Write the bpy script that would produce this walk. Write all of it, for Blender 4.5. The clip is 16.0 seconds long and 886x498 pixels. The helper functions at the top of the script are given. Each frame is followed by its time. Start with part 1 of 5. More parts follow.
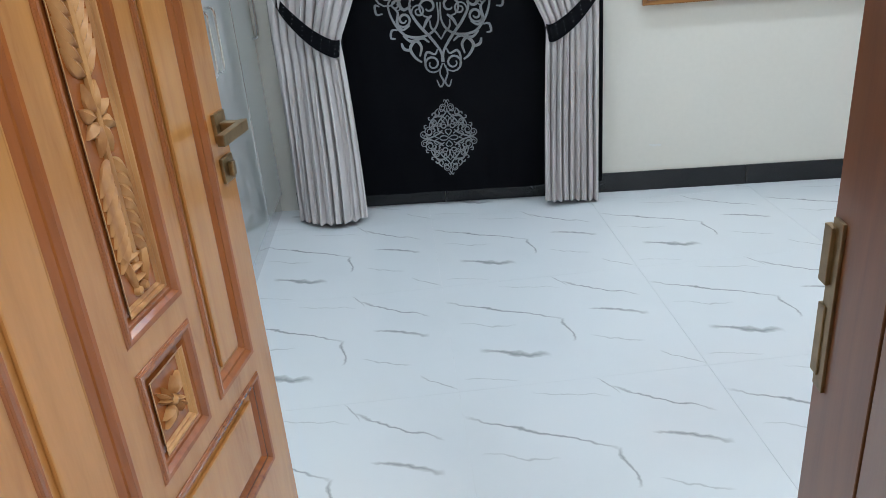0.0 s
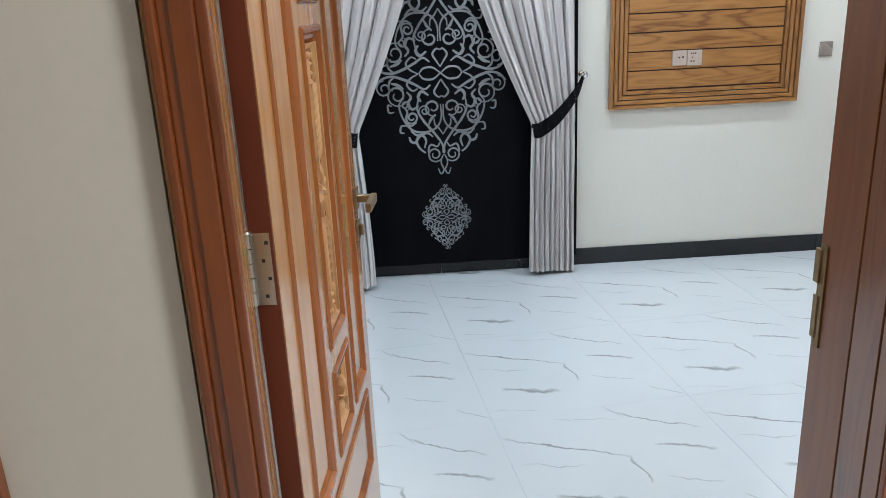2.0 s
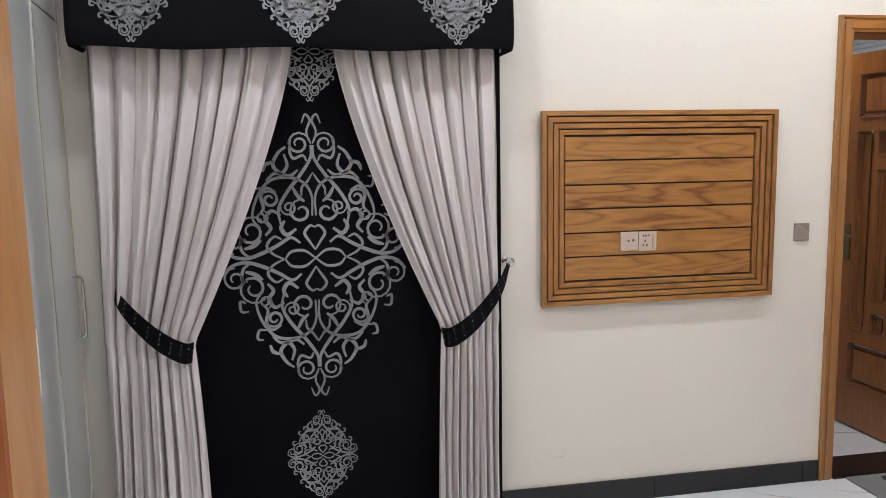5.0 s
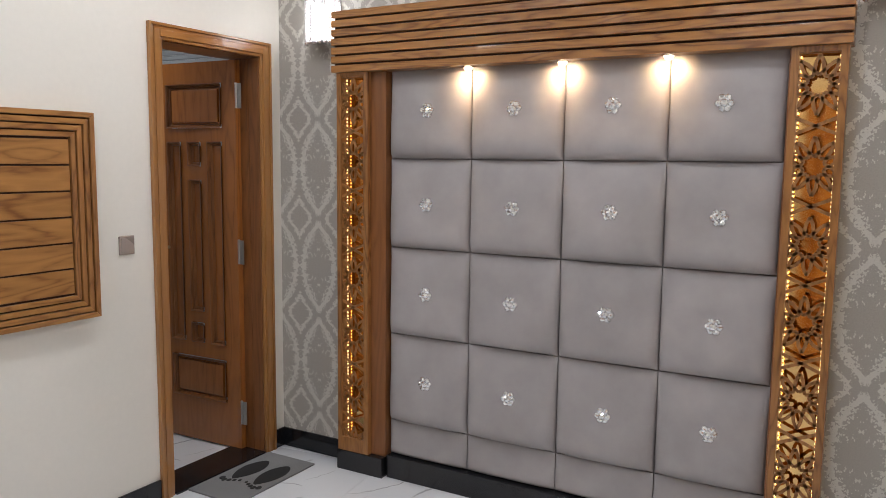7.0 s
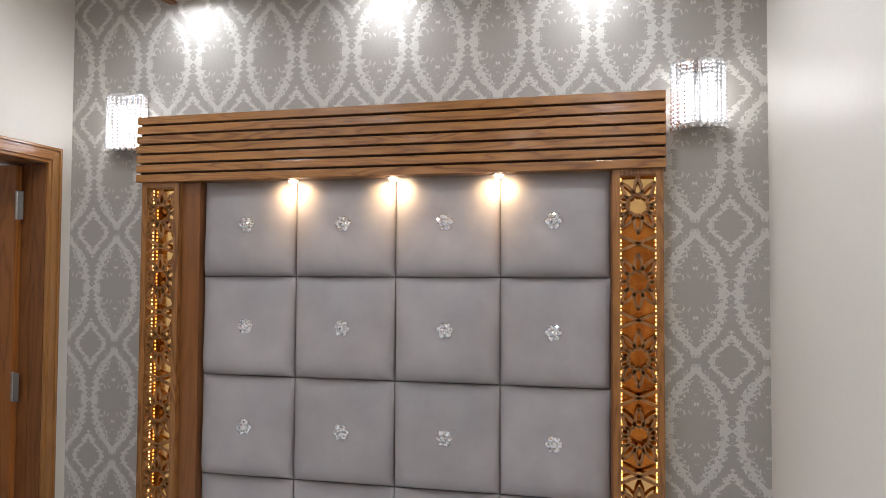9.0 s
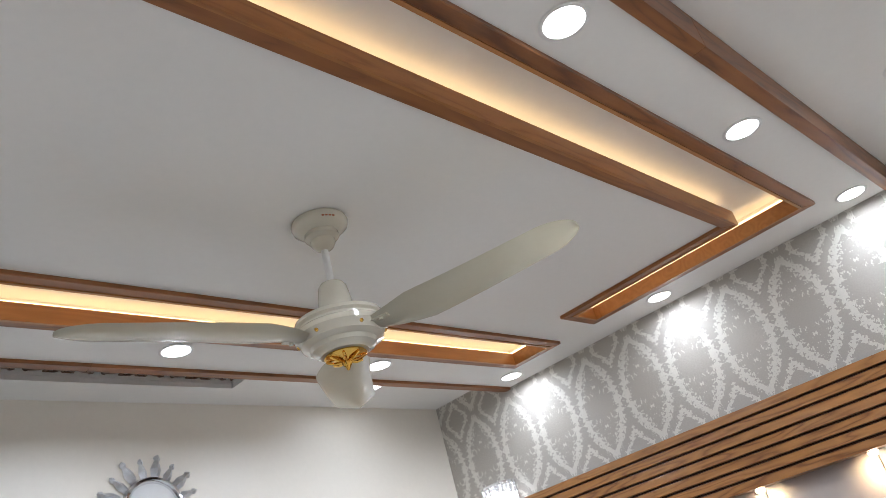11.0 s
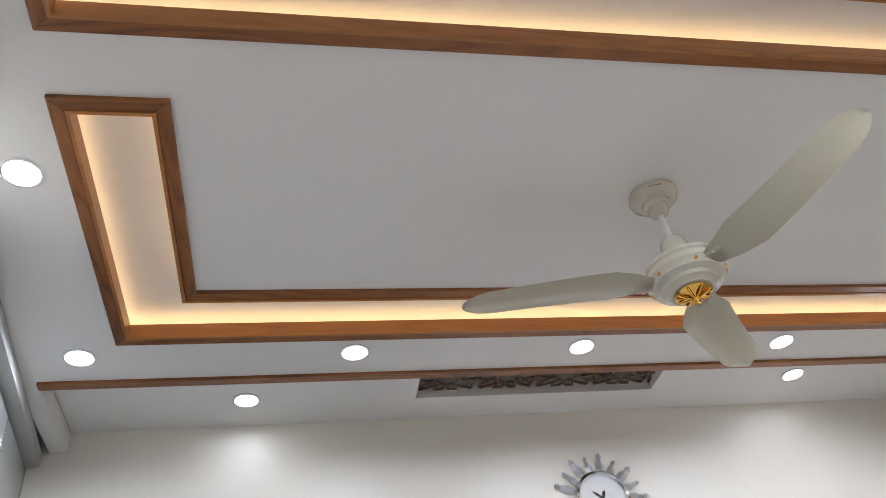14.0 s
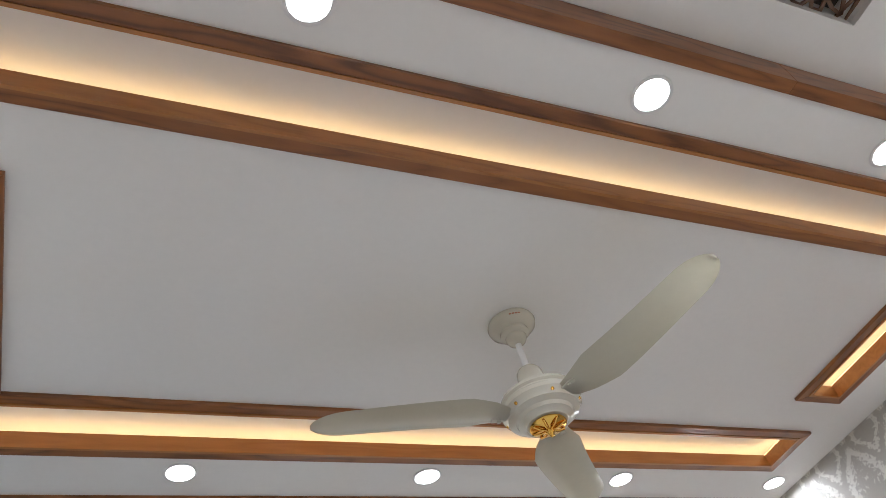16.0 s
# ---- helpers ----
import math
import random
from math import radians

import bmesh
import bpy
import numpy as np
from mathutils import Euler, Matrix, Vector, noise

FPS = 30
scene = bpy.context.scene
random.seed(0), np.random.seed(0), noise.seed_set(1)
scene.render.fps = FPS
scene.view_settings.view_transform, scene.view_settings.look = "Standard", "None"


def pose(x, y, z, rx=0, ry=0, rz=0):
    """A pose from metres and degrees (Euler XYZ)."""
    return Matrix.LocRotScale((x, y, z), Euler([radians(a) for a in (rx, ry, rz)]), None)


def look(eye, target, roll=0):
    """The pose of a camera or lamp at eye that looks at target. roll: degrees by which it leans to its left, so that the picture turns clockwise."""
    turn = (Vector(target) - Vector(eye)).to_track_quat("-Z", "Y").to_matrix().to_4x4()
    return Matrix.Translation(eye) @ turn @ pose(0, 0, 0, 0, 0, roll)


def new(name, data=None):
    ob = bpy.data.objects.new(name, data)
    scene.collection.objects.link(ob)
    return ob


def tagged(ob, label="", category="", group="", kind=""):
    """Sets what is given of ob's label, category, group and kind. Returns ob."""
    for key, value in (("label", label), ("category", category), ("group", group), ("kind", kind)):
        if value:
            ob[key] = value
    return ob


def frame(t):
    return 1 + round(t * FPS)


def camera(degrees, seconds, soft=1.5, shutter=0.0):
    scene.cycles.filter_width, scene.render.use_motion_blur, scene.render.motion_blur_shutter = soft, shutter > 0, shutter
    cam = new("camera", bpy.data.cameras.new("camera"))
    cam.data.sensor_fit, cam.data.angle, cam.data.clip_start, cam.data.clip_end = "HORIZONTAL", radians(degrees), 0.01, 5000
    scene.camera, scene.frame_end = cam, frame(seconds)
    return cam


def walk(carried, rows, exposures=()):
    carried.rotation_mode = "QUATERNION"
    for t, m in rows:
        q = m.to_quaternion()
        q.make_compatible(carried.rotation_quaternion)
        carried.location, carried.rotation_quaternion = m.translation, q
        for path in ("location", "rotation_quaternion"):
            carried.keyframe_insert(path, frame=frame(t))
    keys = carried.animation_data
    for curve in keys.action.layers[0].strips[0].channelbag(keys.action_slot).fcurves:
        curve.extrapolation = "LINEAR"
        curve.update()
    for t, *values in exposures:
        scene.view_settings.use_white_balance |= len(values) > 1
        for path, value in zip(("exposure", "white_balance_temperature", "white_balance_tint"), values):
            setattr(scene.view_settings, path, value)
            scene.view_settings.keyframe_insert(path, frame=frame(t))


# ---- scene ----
# The camera and its walk
cam = camera(59.4, 16.0, soft=0.6)
PATH = [
    (0, (0.452, 1.216, 1.407), (0.322, 3.041, 0.598), -4.9),
    (0.5, (0.377, 0.939, 1.48), (0.17, 2.769, 0.699), -5.4),
    (1, (0.351, 0.668, 1.476), (0.142, 2.51, 0.725), -4.2),
    (1.5, (0.215, 0.598, 1.513), (0.14, 2.47, 0.812), -2.8),
    (2, (0.052, 0.651, 1.541), (0.132, 2.554, 0.93), -2.7),
    (2.5, (0.067, 0.785, 1.568), (0.174, 2.708, 1.028), -2.8),
    (2.7, (0.084, 0.876, 1.558), (0.191, 2.809, 1.059), -2.4),
    (3, (0.147, 1.041, 1.558), (0.245, 2.989, 1.113), -1.8),
    (3.2, (0.212, 1.135, 1.569), (0.283, 3.089, 1.149), -1.6),
    (5.3, (0.193, 1.95, 1.579), (0.725, 3.864, 1.347), -0.8),
    (5.5, (0.231, 1.986, 1.557), (0.908, 3.855, 1.336), -0.8),
    (6, (0.221, 2.104, 1.548), (1.391, 3.71, 1.318), -0.4),
    (6.5, (0.242, 2.157, 1.557), (1.754, 3.444, 1.319), 0.1),
    (7, (0.252, 2.209, 1.554), (1.977, 3.195, 1.328), 0.6),
    (7.5, (0.283, 2.307, 1.524), (2.168, 2.95, 1.347), 0.7),
    (8, (0.351, 2.416, 1.538), (2.28, 2.925, 1.404), 0.6),
    (8.2, (0.355, 2.45, 1.538), (2.289, 2.95, 1.442), 0.5),
    (10.3, (0.301, 2.359, 1.656), (2.053, 3.077, 2.3), -1.0),
    (10.5, (0.327, 2.276, 1.681), (1.973, 3.144, 2.414), -4.1),
    (11, (0.303, 2.111, 1.734), (1.691, 3.245, 2.622), -15.7),
    (11.5, (0.287, 1.974, 1.758), (1.414, 3.255, 2.802), -25.1),
    (12, (0.37, 1.895, 1.771), (1.302, 3.264, 2.892), -25.4),
    (12.5, (0.403, 1.888, 1.506), (1.182, 3.265, 2.729), -20.6),
    (13, (0.397, 1.892, 1.208), (1.078, 3.265, 2.492), -17.6),
    (13.5, (0.402, 1.912, 1.198), (0.975, 3.327, 2.489), -14.2),
    (14, (0.378, 1.886, 1.198), (0.775, 3.367, 2.481), -9.7),
    (14.5, (0.368, 1.892, 1.196), (0.674, 3.354, 2.526), -7.9),
    (15, (0.349, 1.914, 1.248), (0.687, 3.274, 2.675), -8.4),
    (15.5, (0.363, 1.925, 1.244), (0.846, 3.178, 2.726), -11.5),
    (16, (0.353, 1.964, 1.249), (1.114, 3.127, 2.687), -17.4),
]
walk(cam, [(t, look(eye, aim, roll)) for t, eye, aim, roll in PATH],
     exposures=[(0.0, 0.30, 5450, 1), (1.0, 0.34, 5450, 1), (3.2, 0.42, 5450, 0), (5.3, 0.24, 6400, 13), (6.0, 0.22, 6600, 14), (6.6, 0.08, 6250, 12), (8.2, 0.0, 6100, 12), (10.3, 0.03, 5900, 10), (11.5, 0.05, 5800, 9.5), (12.5, 0.06, 5800, 9.5), (15.0, 0.05, 5850, 11.5), (16.0, 0.06, 5850, 10.5)])

# The plan, in metres
EAST, NORTH, SOUTH, WEST = 3.40, 5.00, 1.978, -0.56
HALL = 1.655
PIER_END, WEST_LEAN = (-0.440, 3.52), 5.6
SOFFIT, BORDER = 2.80, 2.885
STRIP_N, STRIP_S = 4.46, 2.537
DOWN_W, WARM_W = 6.0, 3.4
HINGE, DOOR_TURN = (-0.222, 1.918), 84.5

# World: the rooms are closed, only a faint glow is left
world = bpy.data.worlds.new("world")
scene.world = world
world.use_nodes = True
world.node_tree.nodes["Background"].inputs[0].default_value = (0.8, 0.85, 0.9, 1)
world.node_tree.nodes["Background"].inputs[1].default_value = 0.05


def area_lamp(name, place, size, watts, colour, spread=172, aim=(0, 0, -1)):
    data = bpy.data.lights.new(name, "AREA")
    data.shape, data.size, data.energy, data.color = "DISK", size, watts, colour
    data.spread = radians(spread)
    ob = new(name, data)
    ob.matrix_world = look(place, Vector(place) + Vector(aim))
    return tagged(ob, kind="structure")


COOL, WARM, AMBER = (0.955, 0.97, 1.0), (1.0, 0.62, 0.28), (1.0, 0.66, 0.33)
SOFFIT_LIGHTS = [(0.63, 4.32), (1.52, 4.32), (2.40, 4.32), (3.26, 4.33), (-0.32, 4.31), (-0.30, 3.43),
                 (3.26, 3.46), (0.645, 2.612), (1.525, 2.632), (2.37, 2.628), (3.26, 2.62)]
BORDER_LIGHTS = [(0.22, 4.785), (2.715, 4.73), (2.74, 2.24)]
for x, y in SOFFIT_LIGHTS:
    area_lamp("lamp_downlight", (x, y, SOFFIT - 0.008), 0.085, DOWN_W * (0.32 if x > 3 else 0.7 if x < 0 else 1.0), COOL)
for x, y in BORDER_LIGHTS:
    area_lamp("lamp_downlight", (x, y, BORDER - 0.008), 0.085, DOWN_W * 0.1, COOL)
for y in (3.842, 3.404, 2.973):
    area_lamp("lamp_spot", (3.305, y, 1.958), 0.03, WARM_W * 0.75, AMBER, 150, (0.7, 0, -1))
area_lamp("lamp_hall", (1.25, 0.75, 2.74), 0.4, 46.0, (1.0, 0.94, 0.86))
area_lamp("lamp_bathroom", (2.9, 5.9, 2.36), 0.25, 4.5, (1.0, 0.97, 0.92))


# ---- materials ----
def nodes_of(name):
    mat = bpy.data.materials.new(name)
    mat.use_nodes = True
    t = mat.node_tree
    return mat, t, t.nodes["Principled BSDF"]


def node(t, kind, *links, operation=None, data_type=None, blend_type=None):
    n = t.nodes.new(kind)
    if operation:
        n.operation = operation
    if data_type:
        n.data_type = data_type
    if blend_type:
        n.blend_type = blend_type
    for i, v in enumerate(links):
        if v is None:
            continue
        if isinstance(v, bpy.types.NodeSocket):
            t.links.new(v, n.inputs[i])
        else:
            n.inputs[i].default_value = v
    return n


def math_node(t, op, a, b=0.0, c=None):
    n = t.nodes.new("ShaderNodeMath")
    n.operation = op
    for i, v in enumerate((a, b, c)):
        if v is None:
            continue
        if isinstance(v, bpy.types.NodeSocket):
            t.links.new(v, n.inputs[i])
        else:
            n.inputs[i].default_value = v
    return n.outputs[0]


def ramp(t, fac, stops, constant=False):
    n = t.nodes.new("ShaderNodeValToRGB")
    n.color_ramp.interpolation = "CONSTANT" if constant else "LINEAR"
    e = n.color_ramp.elements
    while len(e) > 1:
        e.remove(e[-1])
    e[0].position, e[0].color = stops[0][0], (*stops[0][1], 1)
    for p, c in stops[1:]:
        x = e.new(p)
        x.color = (*c, 1)
    t.links.new(fac, n.inputs[0])
    return n.outputs[0]


def noise_tex(t, vec, scale, detail=4.0, rough=0.55):
    n = t.nodes.new("ShaderNodeTexNoise")
    n.inputs["Scale"].default_value, n.inputs["Detail"].default_value, n.inputs["Roughness"].default_value = scale, detail, rough
    if vec is not None:
        t.links.new(vec, n.inputs["Vector"])
    return n.outputs[0]


def bump(t, bsdf, height, strength=0.2, distance=0.002):
    n = t.nodes.new("ShaderNodeBump")
    n.inputs["Strength"].default_value, n.inputs["Distance"].default_value = strength, distance
    t.links.new(height, n.inputs["Height"])
    t.links.new(n.outputs[0], bsdf.inputs["Normal"])


def plain(name, colour, rough=0.5, metal=0.0, grain=0.08, scale=40.0, relief=0.05, spec=0.5, coat=0.0):
    """A surface with fine grain and broad, faint unevenness."""
    mat, t, b = nodes_of(name)
    co = t.nodes.new("ShaderNodeTexCoord").outputs["Object"]
    fine, broad = noise_tex(t, co, scale), noise_tex(t, co, 2.3, 2.0)
    mix = math_node(t, "ADD", math_node(t, "MULTIPLY", fine, 0.5), math_node(t, "MULTIPLY", broad, 0.5))
    lo, hi = [c * (1 - grain) for c in colour], [min(1, c * (1 + grain)) for c in colour]
    t.links.new(ramp(t, mix, [(0.3, lo), (0.7, hi)]), b.inputs["Base Color"])
    b.inputs["Metallic"].default_value = metal
    b.inputs["Specular IOR Level"].default_value = spec
    b.inputs["Coat Weight"].default_value = coat
    t.links.new(ramp(t, broad, [(0.3, [max(0.02, rough * 0.85)] * 3), (0.7, [min(1, rough * 1.15)] * 3)]), b.inputs["Roughness"])
    if relief:
        bump(t, b, fine, relief, 0.001)
    return mat


def wood(name, light, dark, axis="z", rough=0.32, coat=0.25, ring=1.0, figure_depth=0.85):
    """Varnished timber: long grain along one axis, cathedral figure, fine pores."""
    mat, t, b = nodes_of(name)
    co = t.nodes.new("ShaderNodeTexCoord").outputs["Object"]
    rnd = t.nodes.new("ShaderNodeObjectInfo").outputs["Random"]
    shift = node(t, "ShaderNodeCombineXYZ", math_node(t, "MULTIPLY", rnd, 7.3), math_node(t, "MULTIPLY", rnd, 3.1), math_node(t, "MULTIPLY", rnd, 5.7)).outputs[0]
    add = node(t, "ShaderNodeVectorMath", co, shift, operation="ADD").outputs[0]
    stretch = {"x": (1.1, 9, 9), "y": (9, 1.1, 9), "z": (9, 9, 1.1)}[axis]
    m = node(t, "ShaderNodeVectorMath", add, stretch, operation="MULTIPLY").outputs[0]
    figure = noise_tex(t, m, 1.0 * ring, 2.0, 0.5)
    rings = math_node(t, "FRACT", math_node(t, "MULTIPLY", figure, 9.0))
    rings = math_node(t, "PINGPONG", rings, 0.5)
    pores = noise_tex(t, node(t, "ShaderNodeVectorMath", m, (9, 9, 9), operation="MULTIPLY").outputs[0], 1.6, 3.0)
    broad = noise_tex(t, m, 0.35, 2.0)
    tone = math_node(t, "ADD", math_node(t, "MULTIPLY_ADD", rings, figure_depth, (0.85 - figure_depth) * 0.36), math_node(t, "MULTIPLY", pores, 0.34))
    tone = math_node(t, "ADD", tone, math_node(t, "MULTIPLY", math_node(t, "SUBTRACT", broad, 0.5), 0.7))
    mid = [(a * 2 + c) / 3 for a, c in zip(light, dark)]
    t.links.new(ramp(t, tone, [(0.10, dark), (0.30, mid), (0.55, light), (0.8, [min(1, c * 1.12) for c in light])]), b.inputs["Base Color"])
    b.inputs["Roughness"].default_value = rough
    b.inputs["Coat Weight"].default_value, b.inputs["Coat Roughness"].default_value = coat, 0.12
    bump(t, b, pores, 0.08, 0.001)
    return mat


def emitter(name, colour, strength):
    mat, t, b = nodes_of(name)
    b.inputs["Base Color"].default_value = (*colour, 1)
    b.inputs["Emission Color"].default_value = (*colour, 1)
    b.inputs["Emission Strength"].default_value = strength
    return mat


def wallpaper():
    """Embossed damask: an ogee lattice of taupe leaf bands on a pale ground, with medallions."""
    mat, t, b = nodes_of("damask_wallpaper")
    pos = t.nodes.new("ShaderNodeNewGeometry").outputs["Position"]
    sep = node(t, "ShaderNodeSeparateXYZ", pos)
    y, z = sep.outputs[1], sep.outputs[2]
    u = math_node(t, "DIVIDE", math_node(t, "PINGPONG", math_node(t, "ADD", y, 0.0222), 0.1256), 0.1256)
    v = math_node(t, "DIVIDE", math_node(t, "PINGPONG", math_node(t, "ADD", z, 0.016), 0.2535), 0.2535)
    # leaf edges follow the mirrored cell, so that each repeat is alike
    cell = node(t, "ShaderNodeCombineXYZ", math_node(t, "MULTIPLY", u, 3.0), math_node(t, "MULTIPLY", v, 5.8), 0.37).outputs[0]
    leafy = math_node(t, "SUBTRACT", noise_tex(t, cell, 2.2, 1.0, 0.5), 0.5)
    fine = math_node(t, "SUBTRACT", noise_tex(t, cell, 4.6, 1.5, 0.6), 0.5)
    scallop = math_node(t, "PINGPONG", math_node(t, "MULTIPLY_ADD", v, 11.0, math_node(t, "MULTIPLY", u, 3.0)), 0.5)
    ragged = math_node(t, "ADD", math_node(t, "MULTIPLY", fine, 0.66), math_node(t, "MULTIPLY", scallop, 0.11))
    # the tall ogee: widest in its middle, drawn out to points above and below
    rel = math_node(t, "DIVIDE", v, 0.90)
    edge = math_node(t, "MULTIPLY_ADD", math_node(t, "MULTIPLY", rel, rel), -0.80, 0.80)
    e = math_node(t, "ADD", math_node(t, "SUBTRACT", u, edge), math_node(t, "MULTIPLY", leafy, 0.22))
    tall_band = math_node(t, "LESS_THAN", math_node(t, "ADD", math_node(t, "ABSOLUTE", e), ragged), 0.165)
    # the small diamond between four of them
    dia = math_node(t, "ADD", math_node(t, "DIVIDE", math_node(t, "SUBTRACT", 1.0, u), 0.70), math_node(t, "DIVIDE", math_node(t, "SUBTRACT", 1.0, v), 0.44))
    d = math_node(t, "ABSOLUTE", math_node(t, "ADD", math_node(t, "SUBTRACT", dia, 0.88), math_node(t, "MULTIPLY", leafy, 0.25)))
    small_band = math_node(t, "LESS_THAN", math_node(t, "ADD", d, ragged), 0.155)
    # sparse flecks inside the ogee, towards its tips
    fleck = math_node(t, "MULTIPLY", math_node(t, "GREATER_THAN", math_node(t, "ADD", fine, leafy), 0.20),
                      math_node(t, "MULTIPLY", math_node(t, "LESS_THAN", e, -0.12), math_node(t, "GREATER_THAN", v, 0.16)))
    near = math_node(t, "ADD", math_node(t, "ABSOLUTE", e), ragged)
    g2 = math_node(t, "SUBTRACT", 1.0, math_node(t, "MAXIMUM", math_node(t, "MAXIMUM", tall_band, small_band), fleck))
    pale, taupe = (0.76, 0.73, 0.66), (0.49, 0.455, 0.40)
    mask = ramp(t, g2, [(0.0, pale), (1.0, taupe)])
    weave = noise_tex(t, pos, 180.0, 2.0)
    n = node(t, "ShaderNodeMix", data_type="RGBA", blend_type="MULTIPLY")
    n.inputs[0].default_value = 0.35
    t.links.new(mask, n.inputs[6])
    t.links.new(ramp(t, weave, [(0.3, (0.75, 0.75, 0.75)), (0.7, (1, 1, 1))]), n.inputs[7])
    t.links.new(n.outputs[2], b.inputs["Base Color"])
    b.inputs["Roughness"].default_value = 0.5
    veins = math_node(t, "SINE", math_node(t, "MULTIPLY", near, 90.0))
    rise = math_node(t, "ADD", math_node(t, "MULTIPLY", node(t, "ShaderNodeRGBToBW", mask).outputs[0], -1.2), math_node(t, "MULTIPLY", veins, 0.16))
    bump(t, b, rise, 0.8, 0.004)
    return mat


def marble():
    """White glazed tile with grey veins, the same print on every tile."""
    mat, t, b = nodes_of("white_marble_tile")
    co = t.nodes.new("ShaderNodeTexCoord").outputs["Object"]
    sep = node(t, "ShaderNodeSeparateXYZ", co)
    x, y = sep.outputs[0], sep.outputs[1]
    wob = math_node(t, "MULTIPLY", math_node(t, "SUBTRACT", noise_tex(t, co, 9.0, 3.0), 0.5), 0.075)
    wide = noise_tex(t, co, 16.0, 3.0)
    total = None
    # start x, end x, start y, slope, half width, depth of tone
    for x0, x1, y0, slope, half, tone in ((0.0, 0.425, 0.605, -0.50, 0.0048, 0.85), (0.09, 0.33, 0.235, -0.34, 0.012, 0.8), (0.46, 0.74, 0.69, -0.62, 0.0046, 0.75), (0.435, 0.49, 0.74, -1.6, 0.004, 0.5),
                                          (0.52, 0.73, 0.455, -0.42, 0.0065, 0.7), (0.68, 0.80, 0.115, -0.85, 0.0042, 0.55), (0.03, 0.25, 0.43, -0.28, 0.003, 0.35), (0.22, 0.46, 0.70, -0.25, 0.003, 0.35), (0.48, 0.66, 0.25, -0.35, 0.0035, 0.4), (0.02, 0.2, 0.07, -0.2, 0.003, 0.35)):
        line = math_node(t, "MULTIPLY_ADD", x, slope, y0 - slope * x0)
        d = math_node(t, "ABSOLUTE", math_node(t, "SUBTRACT", math_node(t, "ADD", y, wob), line))
        w = math_node(t, "MULTIPLY", wide, half * 3.0)
        on = math_node(t, "MULTIPLY", math_node(t, "SMOOTH_MAX", math_node(t, "SUBTRACT", 1.0, math_node(t, "DIVIDE", d, w)), 0.0, 0.05), tone)
        mid, span = (x0 + x1) / 2, (x1 - x0) / 2
        ends = math_node(t, "SUBTRACT", 1.0, math_node(t, "POWER", math_node(t, "DIVIDE", math_node(t, "ABSOLUTE", math_node(t, "SUBTRACT", x, mid)), span), 3.0))
        on = math_node(t, "MULTIPLY", on, math_node(t, "MAXIMUM", ends, 0.0))
        total = on if total is None else math_node(t, "MAXIMUM", total, on)
    # the short hook that ends the long vein
    d = math_node(t, "ABSOLUTE", math_node(t, "SUBTRACT", math_node(t, "ADD", x, wob), 0.420))
    on = math_node(t, "SUBTRACT", 1.0, math_node(t, "DIVIDE", d, 0.006))
    ends = math_node(t, "SUBTRACT", 1.0, math_node(t, "POWER", math_node(t, "DIVIDE", math_node(t, "ABSOLUTE", math_node(t, "SUBTRACT", y, 0.315)), 0.085), 4.0))
    total = math_node(t, "MAXIMUM", total, math_node(t, "MULTIPLY", math_node(t, "MULTIPLY", math_node(t, "MAXIMUM", on, 0.0), math_node(t, "MAXIMUM", ends, 0.0)), 0.7))
    cloud = noise_tex(t, co, 3.0, 4.0)
    total = math_node(t, "ADD", total, math_node(t, "MULTIPLY", math_node(t, "SUBTRACT", cloud, 0.45), 0.12))
    t.links.new(ramp(t, total, [(0.0, (0.69, 0.71, 0.73)), (0.22, (0.56, 0.575, 0.59)), (0.7, (0.33, 0.34, 0.35))]), b.inputs["Base Color"])
    b.inputs["Roughness"].default_value = 0.04
    b.inputs["Specular IOR Level"].default_value = 0.6
    return mat


PAINT = plain("cream_wall_paint", (0.78, 0.74, 0.66), 0.42, relief=0.03, grain=0.025)
HALL_PAINT = plain("beige_hall_paint", (0.60, 0.53, 0.45), 0.5, relief=0.03, grain=0.03)
CEIL = plain("white_ceiling_paint", (0.80, 0.785, 0.75), 0.6, relief=0.02, grain=0.02)
OAK_Y = wood("oak_boards_across", (0.38, 0.172, 0.045), (0.19, 0.072, 0.017), "y", ring=1.6)
OAK_X = wood("oak_boards", (0.40, 0.185, 0.048), (0.20, 0.075, 0.017), "x", ring=1.1)
OAK_Z = wood("oak_upright", (0.34, 0.15, 0.042), (0.17, 0.066, 0.018), "z", ring=1.6)
TRIM_X = wood("ceiling_trim_wood", (0.27, 0.100, 0.025), (0.125, 0.040, 0.009), "x", 0.4, 0.15)
TRIM_Y = wood("ceiling_trim_wood_across", (0.27, 0.100, 0.025), (0.125, 0.040, 0.009), "y", 0.4, 0.15)
DOOR_Z = wood("honey_door_timber", (0.47, 0.215, 0.058), (0.27, 0.105, 0.024), "z", 0.24, 0.5, 0.55, 0.42)
CARVED = wood("pale_carved_timber", (0.50, 0.26, 0.09), (0.34, 0.15, 0.045), "z", 0.5, 0.05, 0.8)
RED = wood("red_stained_moulding", (0.205, 0.052, 0.011), (0.085, 0.019, 0.005), "z", 0.28, 0.35, 0.6, 0.6)
EDGE_RED = wood("shaded_red_edge_stain", (0.115, 0.022, 0.007), (0.06, 0.011, 0.004), "z", 0.45, 0.05, 0.6, 0.4)
# brown timber, also used as the shaded tone of the right entrance jamb
BROWN = wood("brown_stain_and_jamb_shade", (0.235, 0.090, 0.026), (0.11, 0.037, 0.011), "z", 0.38, 0.15, 0.8, 0.6)
